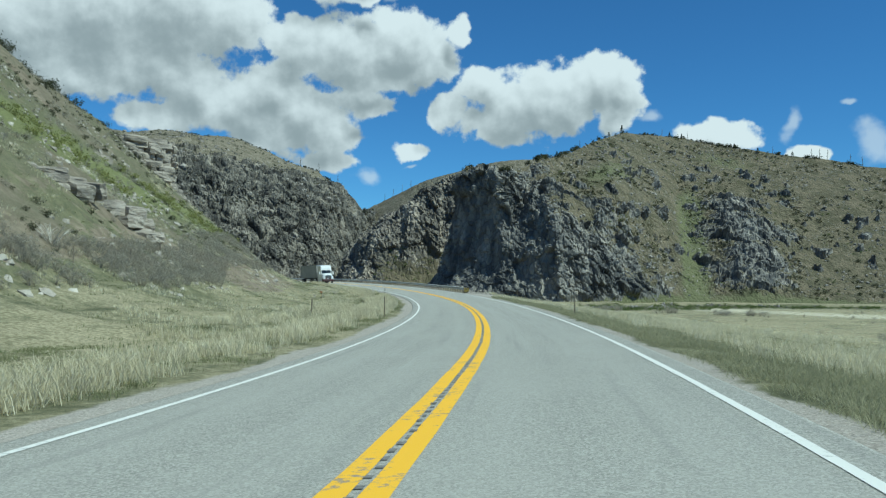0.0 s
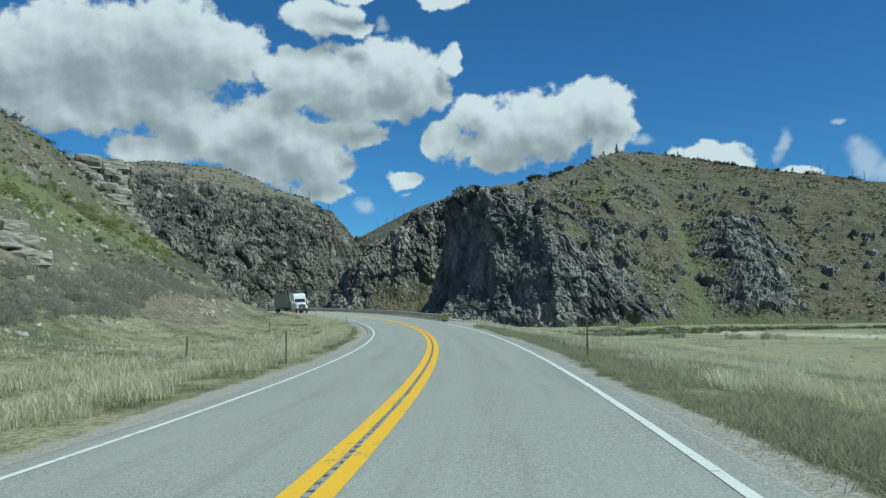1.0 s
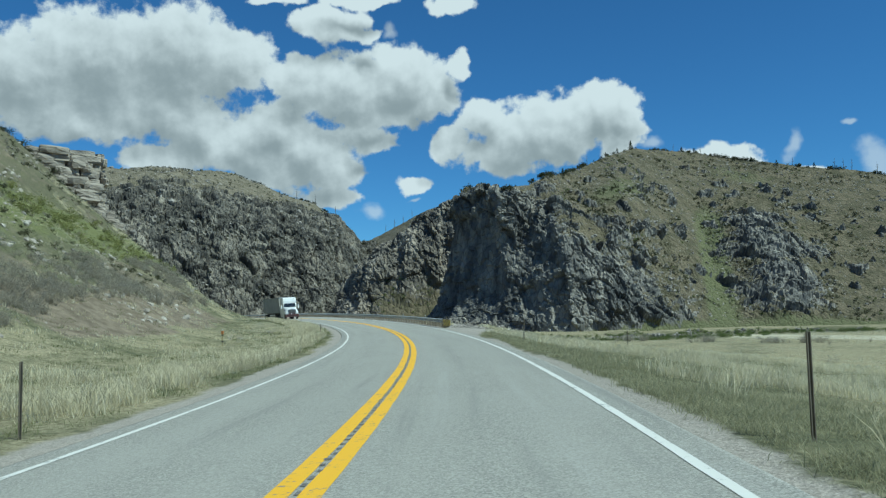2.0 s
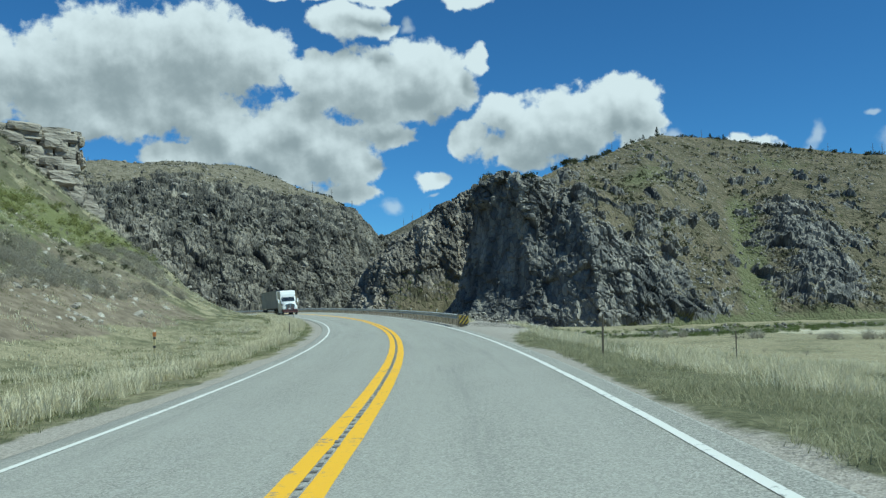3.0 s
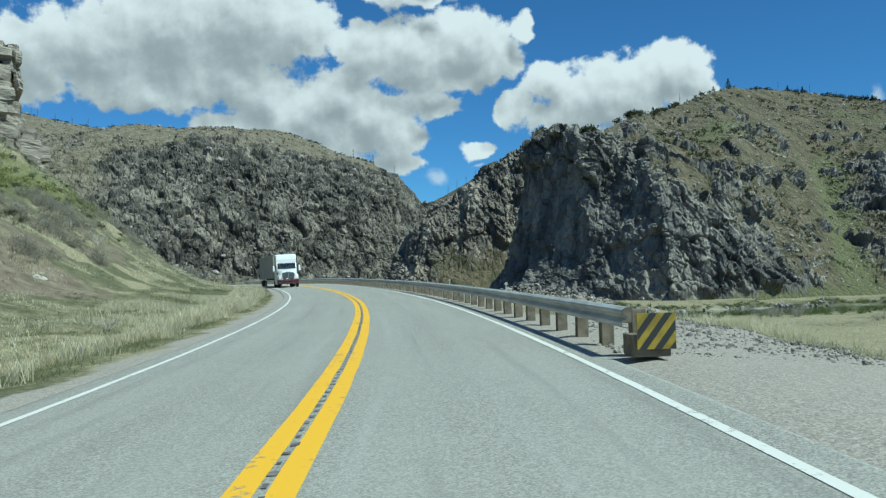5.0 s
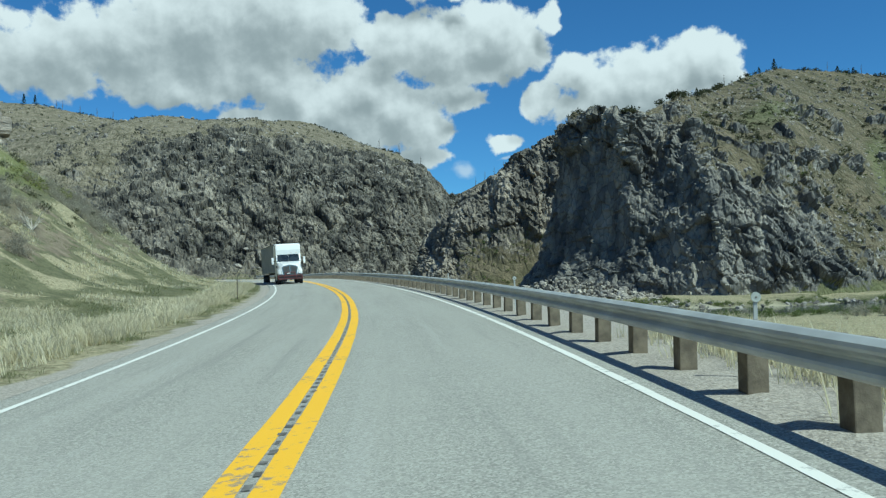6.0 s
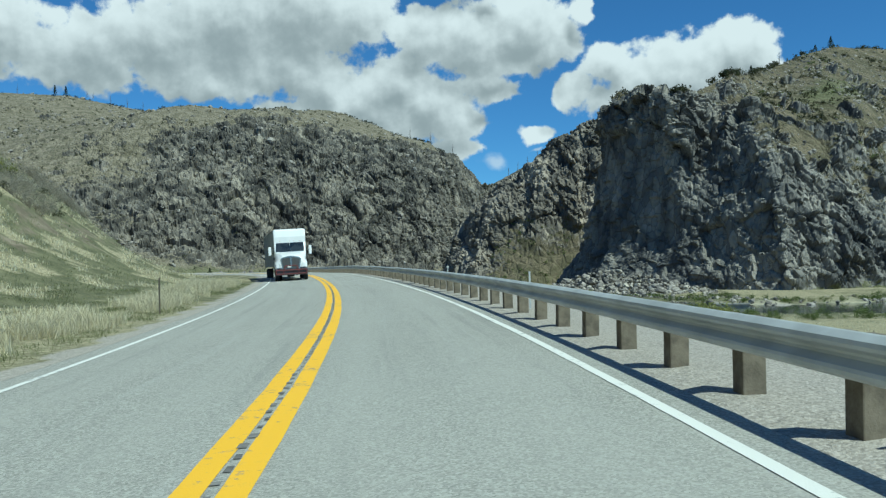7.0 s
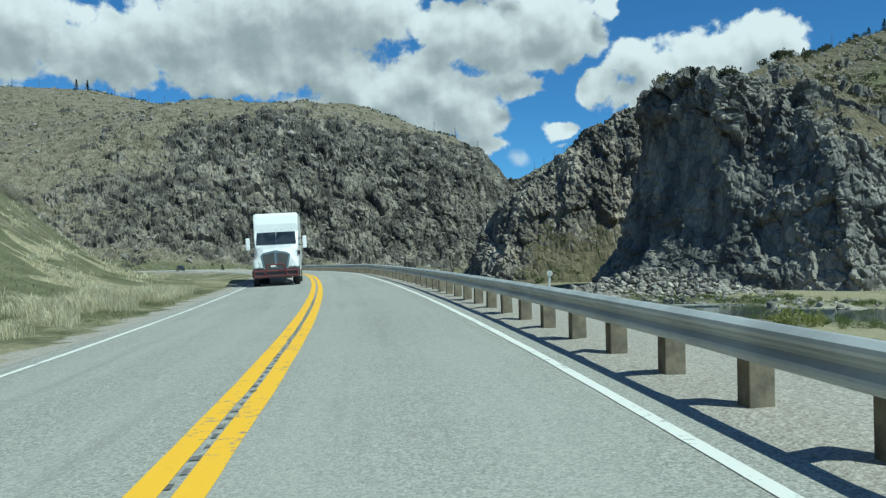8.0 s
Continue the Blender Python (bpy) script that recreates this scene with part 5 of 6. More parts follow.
def build_trees():
    pines = [pine(5.0, 3, "small dark pine on the ridge", 0.40), pine(3.2, 4, "small dark juniper on the ridge", 0.50), pine(12.0, 5, "dark conifer on the far ridge", 0.28)]
    snags = [snag(5.0, 6), snag(6.5, 7), snag(11.0, 8)]
    rows = [("r", 11.6, 0, 1), ("r", 12.5, 0, 0), ("r", 15.7, 0, 1), ("r", 16.5, 0, 1), ("r", 19.9, 3, 1), ("r", 23.5, 0, 1), ("r", 8.0, 0, 1), ("r", 6.6, 2, 1), ("r", 21.4, 4, 1)]
    made = {}

    def place(key, az, back, src, eye):
        c = on_crest(key, az, eye, back)
        m = pose(c[0], c[1], c[2] - 0.1, 0, 0, (az * 97) % 360)
        if src not in made:
            src.matrix_basis = m
            made[src] = 1
            return
        copy_thing(src, m)

    for key, az, back, k in rows:
        place(key, az, back, pines[k], (0, 0))
    for az in (15.2, 16.9, 22.3, 24.6, 25.1, 25.6, 26.9, 27.6, 9.6):
        place("r", az, 0, snags[0 if az < 24 else 1], (0, 0))
    for az in (-35.25, -34.6):
        place("l", az, 4, pines[2], (-9.0, 139))
    x, y = -124.0, 372.0
    copy_thing(pines[1], pose(x, y, float(ground_z(x, y)), 0, 0, 40))
    for az in (-33.4, -33.0, -31.9, -30.9, -29.9, -37.5, -39.0, -27.4):
        place("l", az, 2, snags[2], (-9.0, 139))
    for az in (-10.2, -8.9, -7.6, -4.2, -3.6, -2.9, -2.4):
        place("l" if az < -6 else "f", az, 0, snags[2], (0, 0))


build_trees()


# ---------------------------------------------------------------- guard rail
M_RAIL = plain("galvanised_steel", (0.52, 0.535, 0.52), 0.55, 0.12, vary=0.15, scale=1.2)
M_POST = plain("weathered_post_wood", (0.215, 0.182, 0.132), 0.92, vary=0.25, scale=5.0, bump=0.01)
M_STEEL_POST = plain("dark_steel_post", (0.185, 0.160, 0.120), 0.7, 0.3)
M_SIGN_YELLOW = plain("sign_yellow", (0.40, 0.29, 0.03), 0.6, vary=0.25)
M_BLACK = plain("black_paint", (0.03, 0.03, 0.03), 0.6)
M_SIGN_WHITE = plain("sign_white", (0.75, 0.75, 0.72), 0.5)
RAIL_U, POST_U, POST_GAP = 4.04, 4.385, 1.713


def build_rail():
    s0 = float(np.interp(144.48, TAB_Y, TAB_S)) - 0.4 - POST_GAP * 28
    root = empty("guardrail", tuple(road_point(97.4, POST_U)), 0)
    inv = root.matrix_world.inverted()
    yy = lambda s_: np.interp(s_, TAB_S, TAB_Y)
    # profile of the beam: (towards the posts, height)
    prof = [(0.0, 0.655), (-0.015, 0.65), (-0.075, 0.615), (-0.083, 0.585), (-0.075, 0.56), (-0.008, 0.52), (0.0, 0.50), (-0.008, 0.48), (-0.075, 0.44), (-0.083, 0.415), (-0.075, 0.385), (-0.015, 0.35), (0.0, 0.345)]
    loop = prof + [(a + 0.006, z) for a, z in prof[::-1]]
    for i in range(54):
        ss = s0 + np.linspace(2 * i * POST_GAP, 2 * (i + 1) * POST_GAP + 0.05, 7)
        y = yy(ss)
        lap = 0.004 if i % 2 else 0.0
        V = np.stack([road_point(y, RAIL_U + 0.08 + a - lap, z + 0.05) for a, z in loop], 1)
        n, m = len(ss), len(loop)
        idx = np.arange(n * m).reshape(n, m)
        nxt = np.roll(idx, -1, 1)
        Fc = np.stack([idx[:-1].ravel(), idx[1:].ravel(), nxt[1:].ravel(), nxt[:-1].ravel()], 1)
        V = V.reshape(-1, 3) - np.array(root.location)
        mesh_np("beam", V, Fc, M_RAIL, root, soft=False)
    bm = bmesh.new()
    box(bm, -0.105, 0.105, -0.105, 0.105, -0.5, 0.64, 0.012)
    post = bpy.data.meshes.new("post")
    bm.to_mesh(post)
    bm.free()
    post.materials.append(M_POST)
    bm = bmesh.new()
    box(bm, -0.075, 0.075, -0.08, 0.08, 0.45, 0.68, 0.01)
    block = bpy.data.meshes.new("offset_block")
    bm.to_mesh(block)
    bm.free()
    block.materials.append(M_POST)
    bm = bmesh.new()
    bmesh.ops.create_cone(bm, cap_ends=True, segments=8, radius1=0.022, radius2=0.014, depth=0.02, matrix=pose(0, 0, 0, 0, -90, 0))
    bolt = bpy.data.meshes.new("bolt")
    bm.to_mesh(bolt)
    bm.free()
    bolt.materials.append(M_RAIL)
    rng = np.random.default_rng(4)
    for i in range(106):
        y = float(yy(s0 + 0.4 + i * POST_GAP))
        turn = math.degrees(math.atan(-float(tilt_of(y))))
        for name, me, u, up in (("post", post, RAIL_U + 0.345, 0.0), ("offset_block", block, RAIL_U + 0.17, 0.0), ("bolt", bolt, RAIL_U + 0.07, 0.50)):
            if name == "bolt" and i > 40:
                continue
            q = road_point(y, u, up)
            ob = new(name, me)
            ob.parent = root
            ob.matrix_basis = inv @ pose(q[0], q[1], q[2], rng.normal(0, 0.8), rng.normal(0, 0.8), turn)
    # blunt end with its striped board
    q = road_point(96.9, POST_U)
    m = inv @ pose(q[0], q[1], q[2], 0, 0, math.degrees(math.atan(-float(tilt_of(97.0)))))
    bm = bmesh.new()
    box(bm, -0.30, 0.22, 0.0, 0.55, 0.02, 0.32, 0.03, m)
    part("end_anchor", bm, M_POST, root, "squat timber anchor block")
    bm = bmesh.new()
    box(bm, -0.27, 0.27, -0.06, -0.035, 0.13, 0.62, 0.004, m)
    board = part("marker_board", bm, M_SIGN_YELLOW, root, "yellow board with black slanting stripes")
    for k in range(4):
        bm = bmesh.new()
        x0 = -0.46 + k * 0.21
        poly = [(x0, 0.13), (x0 + 0.105, 0.13), (x0 + 0.475, 0.62), (x0 + 0.37, 0.62)]
        pts = []
        for (xa, za), (xb, zb) in zip(poly, poly[1:] + poly[:1]):
            for t in np.linspace(0, 1, 12, endpoint=False):
                pts.append((xa + (xb - xa) * t, za + (zb - za) * t))
        f = bm.faces.new([bm.verts.new((x, -0.066, z)) for x, z in pts])
        for nx, co in ((1, 0.262), (-1, 0.262)):
            geom = bm.verts[:] + bm.edges[:] + bm.faces[:]
            bmesh.ops.bisect_plane(bm, geom=geom, plane_co=(nx * co, 0, 0), plane_no=(nx, 0, 0), clear_outer=True)
        bmesh.ops.transform(bm, matrix=m, verts=bm.verts)
        part("stripe", bm, M_BLACK, board)
    tagged(root, "long galvanised steel guardrail on weathered timber posts", "guardrail")


build_rail()


# ---------------------------------------------------------------- posts and signs beside the road
def delineator(at, height=1.15, lean=(0, 0), reflector=True):
    root = empty("marker_post", at)
    root.matrix_world = pose(at[0], at[1], at[2], lean[0], lean[1], 20)
    bm = bmesh.new()
    prism(bm, [(-0.026, 0.016), (-0.015, 0.016), (-0.009, -0.009), (0.009, -0.009), (0.015, 0.016), (0.026, 0.016), (0.015, -0.017), (-0.015, -0.017)], -0.2, height)
    bmesh.ops.rotate(bm, verts=bm.verts, cent=(0, 0, 0), matrix=Matrix.Rotation(radians(90), 3, "X"))
    part("post", bm, M_STEEL_POST, root)
    if reflector:
        bm = bmesh.new()
        box(bm, -0.025, 0.025, -0.034, -0.02, height - 0.10, height - 0.02, 0.004)
        part("reflector", bm, M_SIGN_WHITE, root)
    return tagged(root, "thin dark steel marker post in the verge grass", "marker post", "marker posts along the road")


for x, y, h, lx, ly in ((-3.3, 45.4, 1.15, 0, 0), (-6.9, 95.6, 0.95, 0, -2), (-17.6, 145.0, 1.15, 1, 0), (6.6, 71.8, 1.08, 0, 2), (6.8, 41.6, 1.1, 0, 0), (14.6, 86.0, 1.15, 2, 0)):
    delineator((x, y, float(ground_z(x, y))), h, (lx, ly), False)


def fence_post(at, height=1.1, lean=0):
    root = empty("fence_post", at)
    root.matrix_world = pose(at[0], at[1], at[2], 0, lean, 0)
    bm = bmesh.new()
    tube(bm, (0, 0, -0.3), (0.01, 0, height), 0.05, 0.042, 7)
    part("post", bm, M_POST, root)
    return tagged(root, "weathered wooden fence post in the grass", "fence post", "old fence posts")


for x, y, lean in ((-24.4, 69.2, 0), (-23.2, 59.5, 3), (-23.0, 50.0, -2), (-8.0, 49.0, 2), (29.0, 105.0, 0), (34.5, 100.5, 2), (23.5, 110.0, -3), (40.0, 114.0, 1)):
    fence_post((x, y, float(ground_z(x, y))), 1.1, lean)


def utility_marker():
    """A slim banded marker for a buried cable."""
    x, y = -14.4, 95.2
    root = empty("cable_marker", (x, y, float(ground_z(x, y))))
    bm = bmesh.new()
    box(bm, -0.06, 0.06, -0.03, 0.03, -0.2, 1.25, 0.012)
    post = part("post", bm, plain("cream_plastic", (0.62, 0.54, 0.30), 0.5, vary=0.2), root, "cream plastic post")
    for z0, z1 in ((0.45, 0.58), (0.95, 1.05)):
        bm = bmesh.new()
        box(bm, -0.066, 0.066, -0.035, 0.035, z0, z1, 0.006)
        part("band", bm, M_BLACK, post, "black band")
    bm = bmesh.new()
    box(bm, -0.09, 0.09, -0.05, 0.05, 1.08, 1.34, 0.02)
    part("head", bm, plain("orange_plastic", (0.62, 0.24, 0.07), 0.5, vary=0.25), root, "faded orange head")
    bm = bmesh.new()
    tube(bm, (0, 0, 1.33), (0, 0, 1.46), 0.05, 0.03, 10)
    part("cap", bm, M_SIGN_WHITE, root, "white cap")
    tagged(root, "slim cream cable marker with orange head in the grass", "marker")


utility_marker()


def small_sign(x, y, height, w, label):
    z = float(ground_z(x, y))
    root = empty("small_sign", (x, y, z))
    bm = bmesh.new()
    box(bm, -0.03, 0.03, -0.02, 0.02, -0.3, height, 0.004)
    part("post", bm, M_STEEL_POST, root)
    bm = bmesh.new()
    box(bm, -w / 2, w / 2, -0.045, -0.025, height - w, height + 0.05, 0.01)
    bmesh.ops.rotate(bm, verts=bm.verts, cent=(0, 0, height - w / 2), matrix=Matrix.Rotation(radians(45), 3, "Y"))
    part("panel", bm, M_SIGN_WHITE, root)
    tagged(root, label, "sign", "small signs")


small_sign(-10.3, 224.0, 3.4, 0.7, "small pale diamond sign on a thin post")


M_REFLECTOR = plain("dulled_reflector", (0.46, 0.48, 0.44), 0.6, vary=0.12, scale=20.0, bump=0.002)


def rail_delineator(y, lean, whole=True):
    """A thin post behind the rail, with a round reflector where it is still whole."""
    q = road_point(y, 4.8)
    z = float(ground_z(q[0], q[1]))
    top = float(q[2]) + 0.80 - z
    root = empty("rail_delineator", (float(q[0]), float(q[1]), z))
    root.matrix_world = pose(float(q[0]), float(q[1]), z, 0, lean, math.degrees(math.atan(-float(tilt_of(y)))))
    bm = bmesh.new()
    box(bm, -0.022, 0.022, -0.008, 0.008, -0.3, top + 0.02, 0.003)
    part("post", bm, M_RAIL, root)
    if not whole:
        tagged(root, "bare thin metal delineator post behind the rail", "delineator", "delineators behind the rail")
        return
    bm = bmesh.new()
    tube(bm, (0, -0.012, top), (0, -0.024, top), 0.054, 0.054, 20)
    disc = part("reflector", bm, M_REFLECTOR, root, "round dull white reflector")
    bm = bmesh.new()
    tube(bm, (0, -0.023, top), (0, -0.030, top), 0.012, 0.009, 10)
    part("bolt", bm, M_STEEL_POST, disc)
    tagged(root, "thin metal delineator with round white reflector behind the rail", "delineator", "delineators behind the rail")


for y, lean, whole in ((112.0, 1, True), (125.6, -2, True), (139.0, 0, False), (152.5, 1, True)):
    rail_delineator(y, lean, whole)


# ---------------------------------------------------------------- old concrete works and timber at the river
M_CONCRETE = plain("weathered_concrete", (0.40, 0.385, 0.34), 0.9, vary=0.2, scale=1.5, bump=0.02)
M_TIMBER = plain("silvered_timber", (0.42, 0.38, 0.31), 0.9, vary=0.25, scale=2.0, bump=0.02)


def headwall(x, y, z, length, height, turn, label):
    """A low concrete wall with a thicker coping."""
    root = empty("headwall", (x, y, z), turn)
    bm = bmesh.new()
    box(bm, -length / 2, length / 2, -0.25, 0.25, -1.5, height, 0.03)
    part("wall", bm, M_CONCRETE, root)
    bm = bmesh.new()
    box(bm, -length / 2 - 0.1, length / 2 + 0.1, -0.4, 0.4, height - 0.02, height + 0.28, 0.04)
    part("coping", bm, M_CONCRETE, root, "paler concrete coping")
    tagged(root, label, "concrete wall", "concrete works at the river")


headwall(6.5, 282.0, -8.3, 9.0, 2.0, 8, "low weathered concrete wall at the river's edge")
headwall(21.0, 262.0, -8.3, 5.5, 2.4, -12, "low weathered concrete wall standing in the river")


def drift_log(x, y, z, length, r, turn, seed):
    """A bleached trunk with a broken end and two stubs."""
    rng = np.random.default_rng(seed)
    bm = bmesh.new()
    n = 10
    for i in range(n):
        a, b = -length / 2 + length * i / n, -length / 2 + length * (i + 1) / n
        k0, k1 = 1 - 0.4 * i / n, 1 - 0.4 * (i + 1) / n
        tube(bm, (a, 0.15 * math.sin(i * 0.7), 0), (b + 0.02, 0.15 * math.sin((i + 1) * 0.7), 0), r * k0, r * k1, 8)
    for _ in range(2):
        a = rng.uniform(-0.3, 0.3) * length
        tube(bm, (a, 0, 0), (a + 0.5, rng.normal(0, 0.5), 0.8), r * 0.35, r * 0.15, 6)
    ob = part("drift_log", bm, M_TIMBER)
    ob.matrix_world = pose(x, y, z, 0, 3, turn)
    tagged(ob, "long bleached drift log lying in the shallow river", "log", "drift logs in the river")


drift_log(29.0, 248.0, -8.15, 14.0, 0.42, 12, 1)
drift_log(37.0, 262.0, -8.2, 9.0, 0.32, -20, 2)


# ---------------------------------------------------------------- vehicles
M_TRUCK_WHITE = plain("truck_white_paint", (0.80, 0.80, 0.79), 0.28, spec=0.6, vary=0.04, scale=0.8)
M_TRUCK_GREY = plain("truck_grey_shroud", (0.20, 0.21, 0.22), 0.4, vary=0.1)
M_CHROME = plain("chrome_grille", (0.42, 0.43, 0.44), 0.22, 0.9, vary=0.2, scale=6)
M_MESH = plain("grille_mesh", (0.10, 0.10, 0.10), 0.6, 0.4)
M_RED = plain("maroon_bars", (0.16, 0.03, 0.03), 0.4, vary=0.15)
M_BUMPER = plain("dark_bumper", (0.075, 0.05, 0.05), 0.4, vary=0.2)
M_TYRE = plain("tyre_rubber", (0.025, 0.025, 0.027), 0.85)
M_RIM = plain("rim_alloy", (0.5, 0.5, 0.5), 0.35, 0.8)
M_LAMP = plain("lamp_glass", (0.72, 0.72, 0.70), 0.12, spec=0.8, vary=0.1, scale=9)
M_AMBER = plain("amber_lamp", (0.65, 0.25, 0.03), 0.3)
M_TRAILER = plain("trailer_grey_panel", (0.42, 0.42, 0.40), 0.55, vary=0.12, scale=0.7)
M_PRINT = plain("red_print", (0.45, 0.10, 0.08), 0.6)


def glass_mat():
    k = Mat("dark_window_glass", 0.05, spec=0.8)
    k.color(k.mix(k.remap(k.noise(1.2, 3), 0.4, 0.6), (0.012, 0.016, 0.02), (0.03, 0.035, 0.04)))
    return k.m


M_GLASS = glass_mat()


def wheel(x, y, r, w, parent):
    bm = bmesh.new()
    n = 28
    ring = []
    for a in range(n):
        c, sn = math.cos(2 * math.pi * a / n), math.sin(2 * math.pi * a / n)
        ring.append([bm.verts.new((x + dx, y + rr * c, r + rr * sn)) for dx, rr in ((-w / 2, r * 0.6), (-w / 2, r * 0.93), (-w * 0.4, r), (w * 0.4, r), (w / 2, r * 0.93), (w / 2, r * 0.6))])
    for a in range(n):
        p, q = ring[a], ring[(a + 1) % n]
        for k in range(6):
            bm.faces.new((p[k], q[k], q[(k + 1) % 6], p[(k + 1) % 6]))
    wh = part("wheel", bm, M_TYRE, parent)
    bm = bmesh.new()
    tube(bm, (x - w * 0.42, y, r), (x + w * 0.42, y, r), r * 0.61, r * 0.61, 24)
    part("rim", bm, M_RIM, wh)
    return wh


def loft(bm, sections):
    """Closed rings of as many points each, joined one to the next and capped."""
    rings = [[bm.verts.new(p) for p in sct] for sct in sections]
    n = len(rings[0])
    for a, b in zip(rings[:-1], rings[1:]):
        for i in range(n):
            bm.faces.new((a[i], a[(i + 1) % n], b[(i + 1) % n], b[i]))
    bm.faces.new(rings[0][::-1])
    bm.faces.new(rings[-1])
    bmesh.ops.recalc_face_normals(bm, faces=bm.faces)


def ring(y, w, z0, z1, r=0.12, w_top=None, lift=0.0):
    """A rounded upright rectangle across the truck at y."""
    wt = w if w_top is None else w_top
    pts = []
    for cx, cz, a0 in ((1, 1, 0), (-1, 1, 90), (-1, -1, 180), (1, -1, 270)):
        hw = (wt if cz > 0 else w) / 2 - r
        zz = (z1 - r) if cz > 0 else (z0 + r)
        for k in range(4):
            a = radians(a0 + k * 30)
            pts.append((cx * hw + r * math.cos(a), y + (lift if cz > 0 else 0), zz + r * math.sin(a)))
    return pts


def build_truck(m):
    root = empty("semi_truck")
    root.matrix_world = m
    # local axes: x to the side, y backwards from the front bumper, z up
    bm = bmesh.new()
    rows = []
    for y, zt, wt, wm, zm, wf, zf, lo in ((0.10, 1.76, 0.56, 0.72, 1.62, 1.06, 1.20, 0.95), (0.22, 1.82, 0.58, 0.80, 1.66, 1.16, 1.30, 0.92), (0.60, 1.92, 0.66, 0.90, 1.74, 1.20, 1.40, 1.0), (1.2, 2.02, 0.78, 1.0, 1.84, 1.22, 1.48, 1.04), (2.08, 2.16, 0.98, 1.12, 2.0, 1.21, 1.6, 0.9)):
        half = [(0.0, zt + 0.03), (wt, zt), (wm, zm), (wf - 0.04, zf), (wf, zf - 0.14), (wf, lo)]
        rows.append([bm.verts.new((x, y, z)) for x, z in half] + [bm.verts.new((-x, y, z)) for x, z in half[:0:-1]])
    n = len(rows[0])
    for r0, r1 in zip(rows[:-1], rows[1:]):
        for i in range(n):
            bm.faces.new((r0[i], r1[i], r1[(i + 1) % n], r0[(i + 1) % n]))
    bm.faces.new(rows[0])
    bm.faces.new(rows[-1][::-1])
    bmesh.ops.recalc_face_normals(bm, faces=bm.faces)
    bmesh.ops.bevel(bm, geom=[e for e in bm.edges if e.calc_face_angle(0) > 0.5], offset=0.03, segments=2, affect="EDGES")
    hood = part("hood", bm, M_TRUCK_WHITE, root)
    for sx in (-1, 1):
        bm = bmesh.new()
        vs = [bm.verts.new((sx * x, y, z)) for x, y, z in ((0.74, 0.075, 1.20), (0.74, 0.075, 1.0), (1.06, 0.10, 1.02), (1.15, 0.20, 1.10), (1.10, 0.17, 1.26), (0.90, 0.10, 1.32))]
        f = bm.faces.new(vs)
        r = bmesh.ops.extrude_face_region(bm, geom=[f])
        bmesh.ops.translate(bm, vec=(0, 0.14, 0), verts=[v for v in r["geom"] if isinstance(v, bmesh.types.BMVert)])
        bmesh.ops.recalc_face_normals(bm, faces=bm.faces)
        part("headlight", bm, M_LAMP, hood, "clear headlight")
    bm = bmesh.new()
    prism(bm, [(-0.62, 0.84), (0.62, 0.84), (0.76, 1.62), (0.60, 1.74), (0.0, 1.86), (-0.60, 1.74), (-0.76, 1.62)], 0.06, 0.2)
    bmesh.ops.bevel(bm, geom=bm.edges[:], offset=0.025, segments=2, affect="EDGES")
    grille = part("grille", bm, M_CHROME, root, "chrome radiator grille")
    for sx in (-1, 1):
        bm = bmesh.new()
        prism(bm, [(sx * 0.07, 0.92), (sx * 0.55, 0.92), (sx * 0.66, 1.58), (sx * 0.54, 1.66), (sx * 0.07, 1.74)], 0.045, 0.1)
        part("grille_insert", bm, M_MESH, grille)
    bm = bmesh.new()
    box(bm, -0.06, 0.06, 0.03, 0.12, 0.9, 1.7, 0.02)
    part("grille_bar", bm, M_CHROME, grille)
    bm = bmesh.new()
    box(bm, -0.26, -0.02 + 0.0, 0.0, 0.05, 0.98, 1.08, 0.006)
    part("plate", bm, M_SIGN_WHITE, root, "pale plate")
    bm = bmesh.new()
    loft(bm, [ring(-0.05, 2.2, 0.42, 0.88, 0.12), ring(0.1, 2.44, 0.42, 0.90, 0.12), ring(0.45, 2.48, 0.45, 0.88, 0.1)])
    bumper = part("bumper", bm, M_BUMPER, root, "dark bumper with maroon guard bars")
    bm = bmesh.new()
    for z in (0.52, 0.80):
        tube(bm, (-1.1, -0.12, z), (1.1, -0.12, z), 0.03, 0.03, 8)
    for x in (-1.1, -0.55, 0.55, 1.1):
        tube(bm, (x, -0.12, 0.5), (x, -0.12, 0.82), 0.028, 0.028, 8)
    part("guard_bars", bm, M_RED, bumper)
    bm = bmesh.new()
    tube(bm, (-0.5, -0.11, 0.82), (-0.42, -0.11, 1.12), 0.03, 0.03, 8)
    tube(bm, (-0.42, -0.11, 1.12), (0.42, -0.11, 1.12), 0.03, 0.03, 8)
    tube(bm, (0.42, -0.11, 1.12), (0.5, -0.11, 0.82), 0.03, 0.03, 8)
    part("guard_hoop", bm, M_RED, bumper)
    bm = bmesh.new()
    loft(bm, [ring(2.02, 2.15, 0.75, 2.10, 0.1), ring(2.12, 2.3, 0.72, 2.22, 0.12), ring(2.62, 2.42, 0.72, 3.00, 0.14), ring(3.6, 2.46, 0.72, 3.05, 0.12), ring(5.9, 2.48, 0.72, 3.05, 0.1)])
    part("cab", bm, M_TRUCK_WHITE, root)
    bm = bmesh.new()
    loft(bm, [ring(2.56, 2.34, 2.86, 3.35, 0.08), ring(2.68, 2.40, 2.86, 3.80, 0.14), ring(2.95, 2.45, 2.86, 3.96, 0.16), ring(3.9, 2.48, 2.86, 4.0, 0.16), ring(5.92, 2.5, 2.86, 4.02, 0.16)])
    part("roof_fairing", bm, M_TRUCK_WHITE, root)
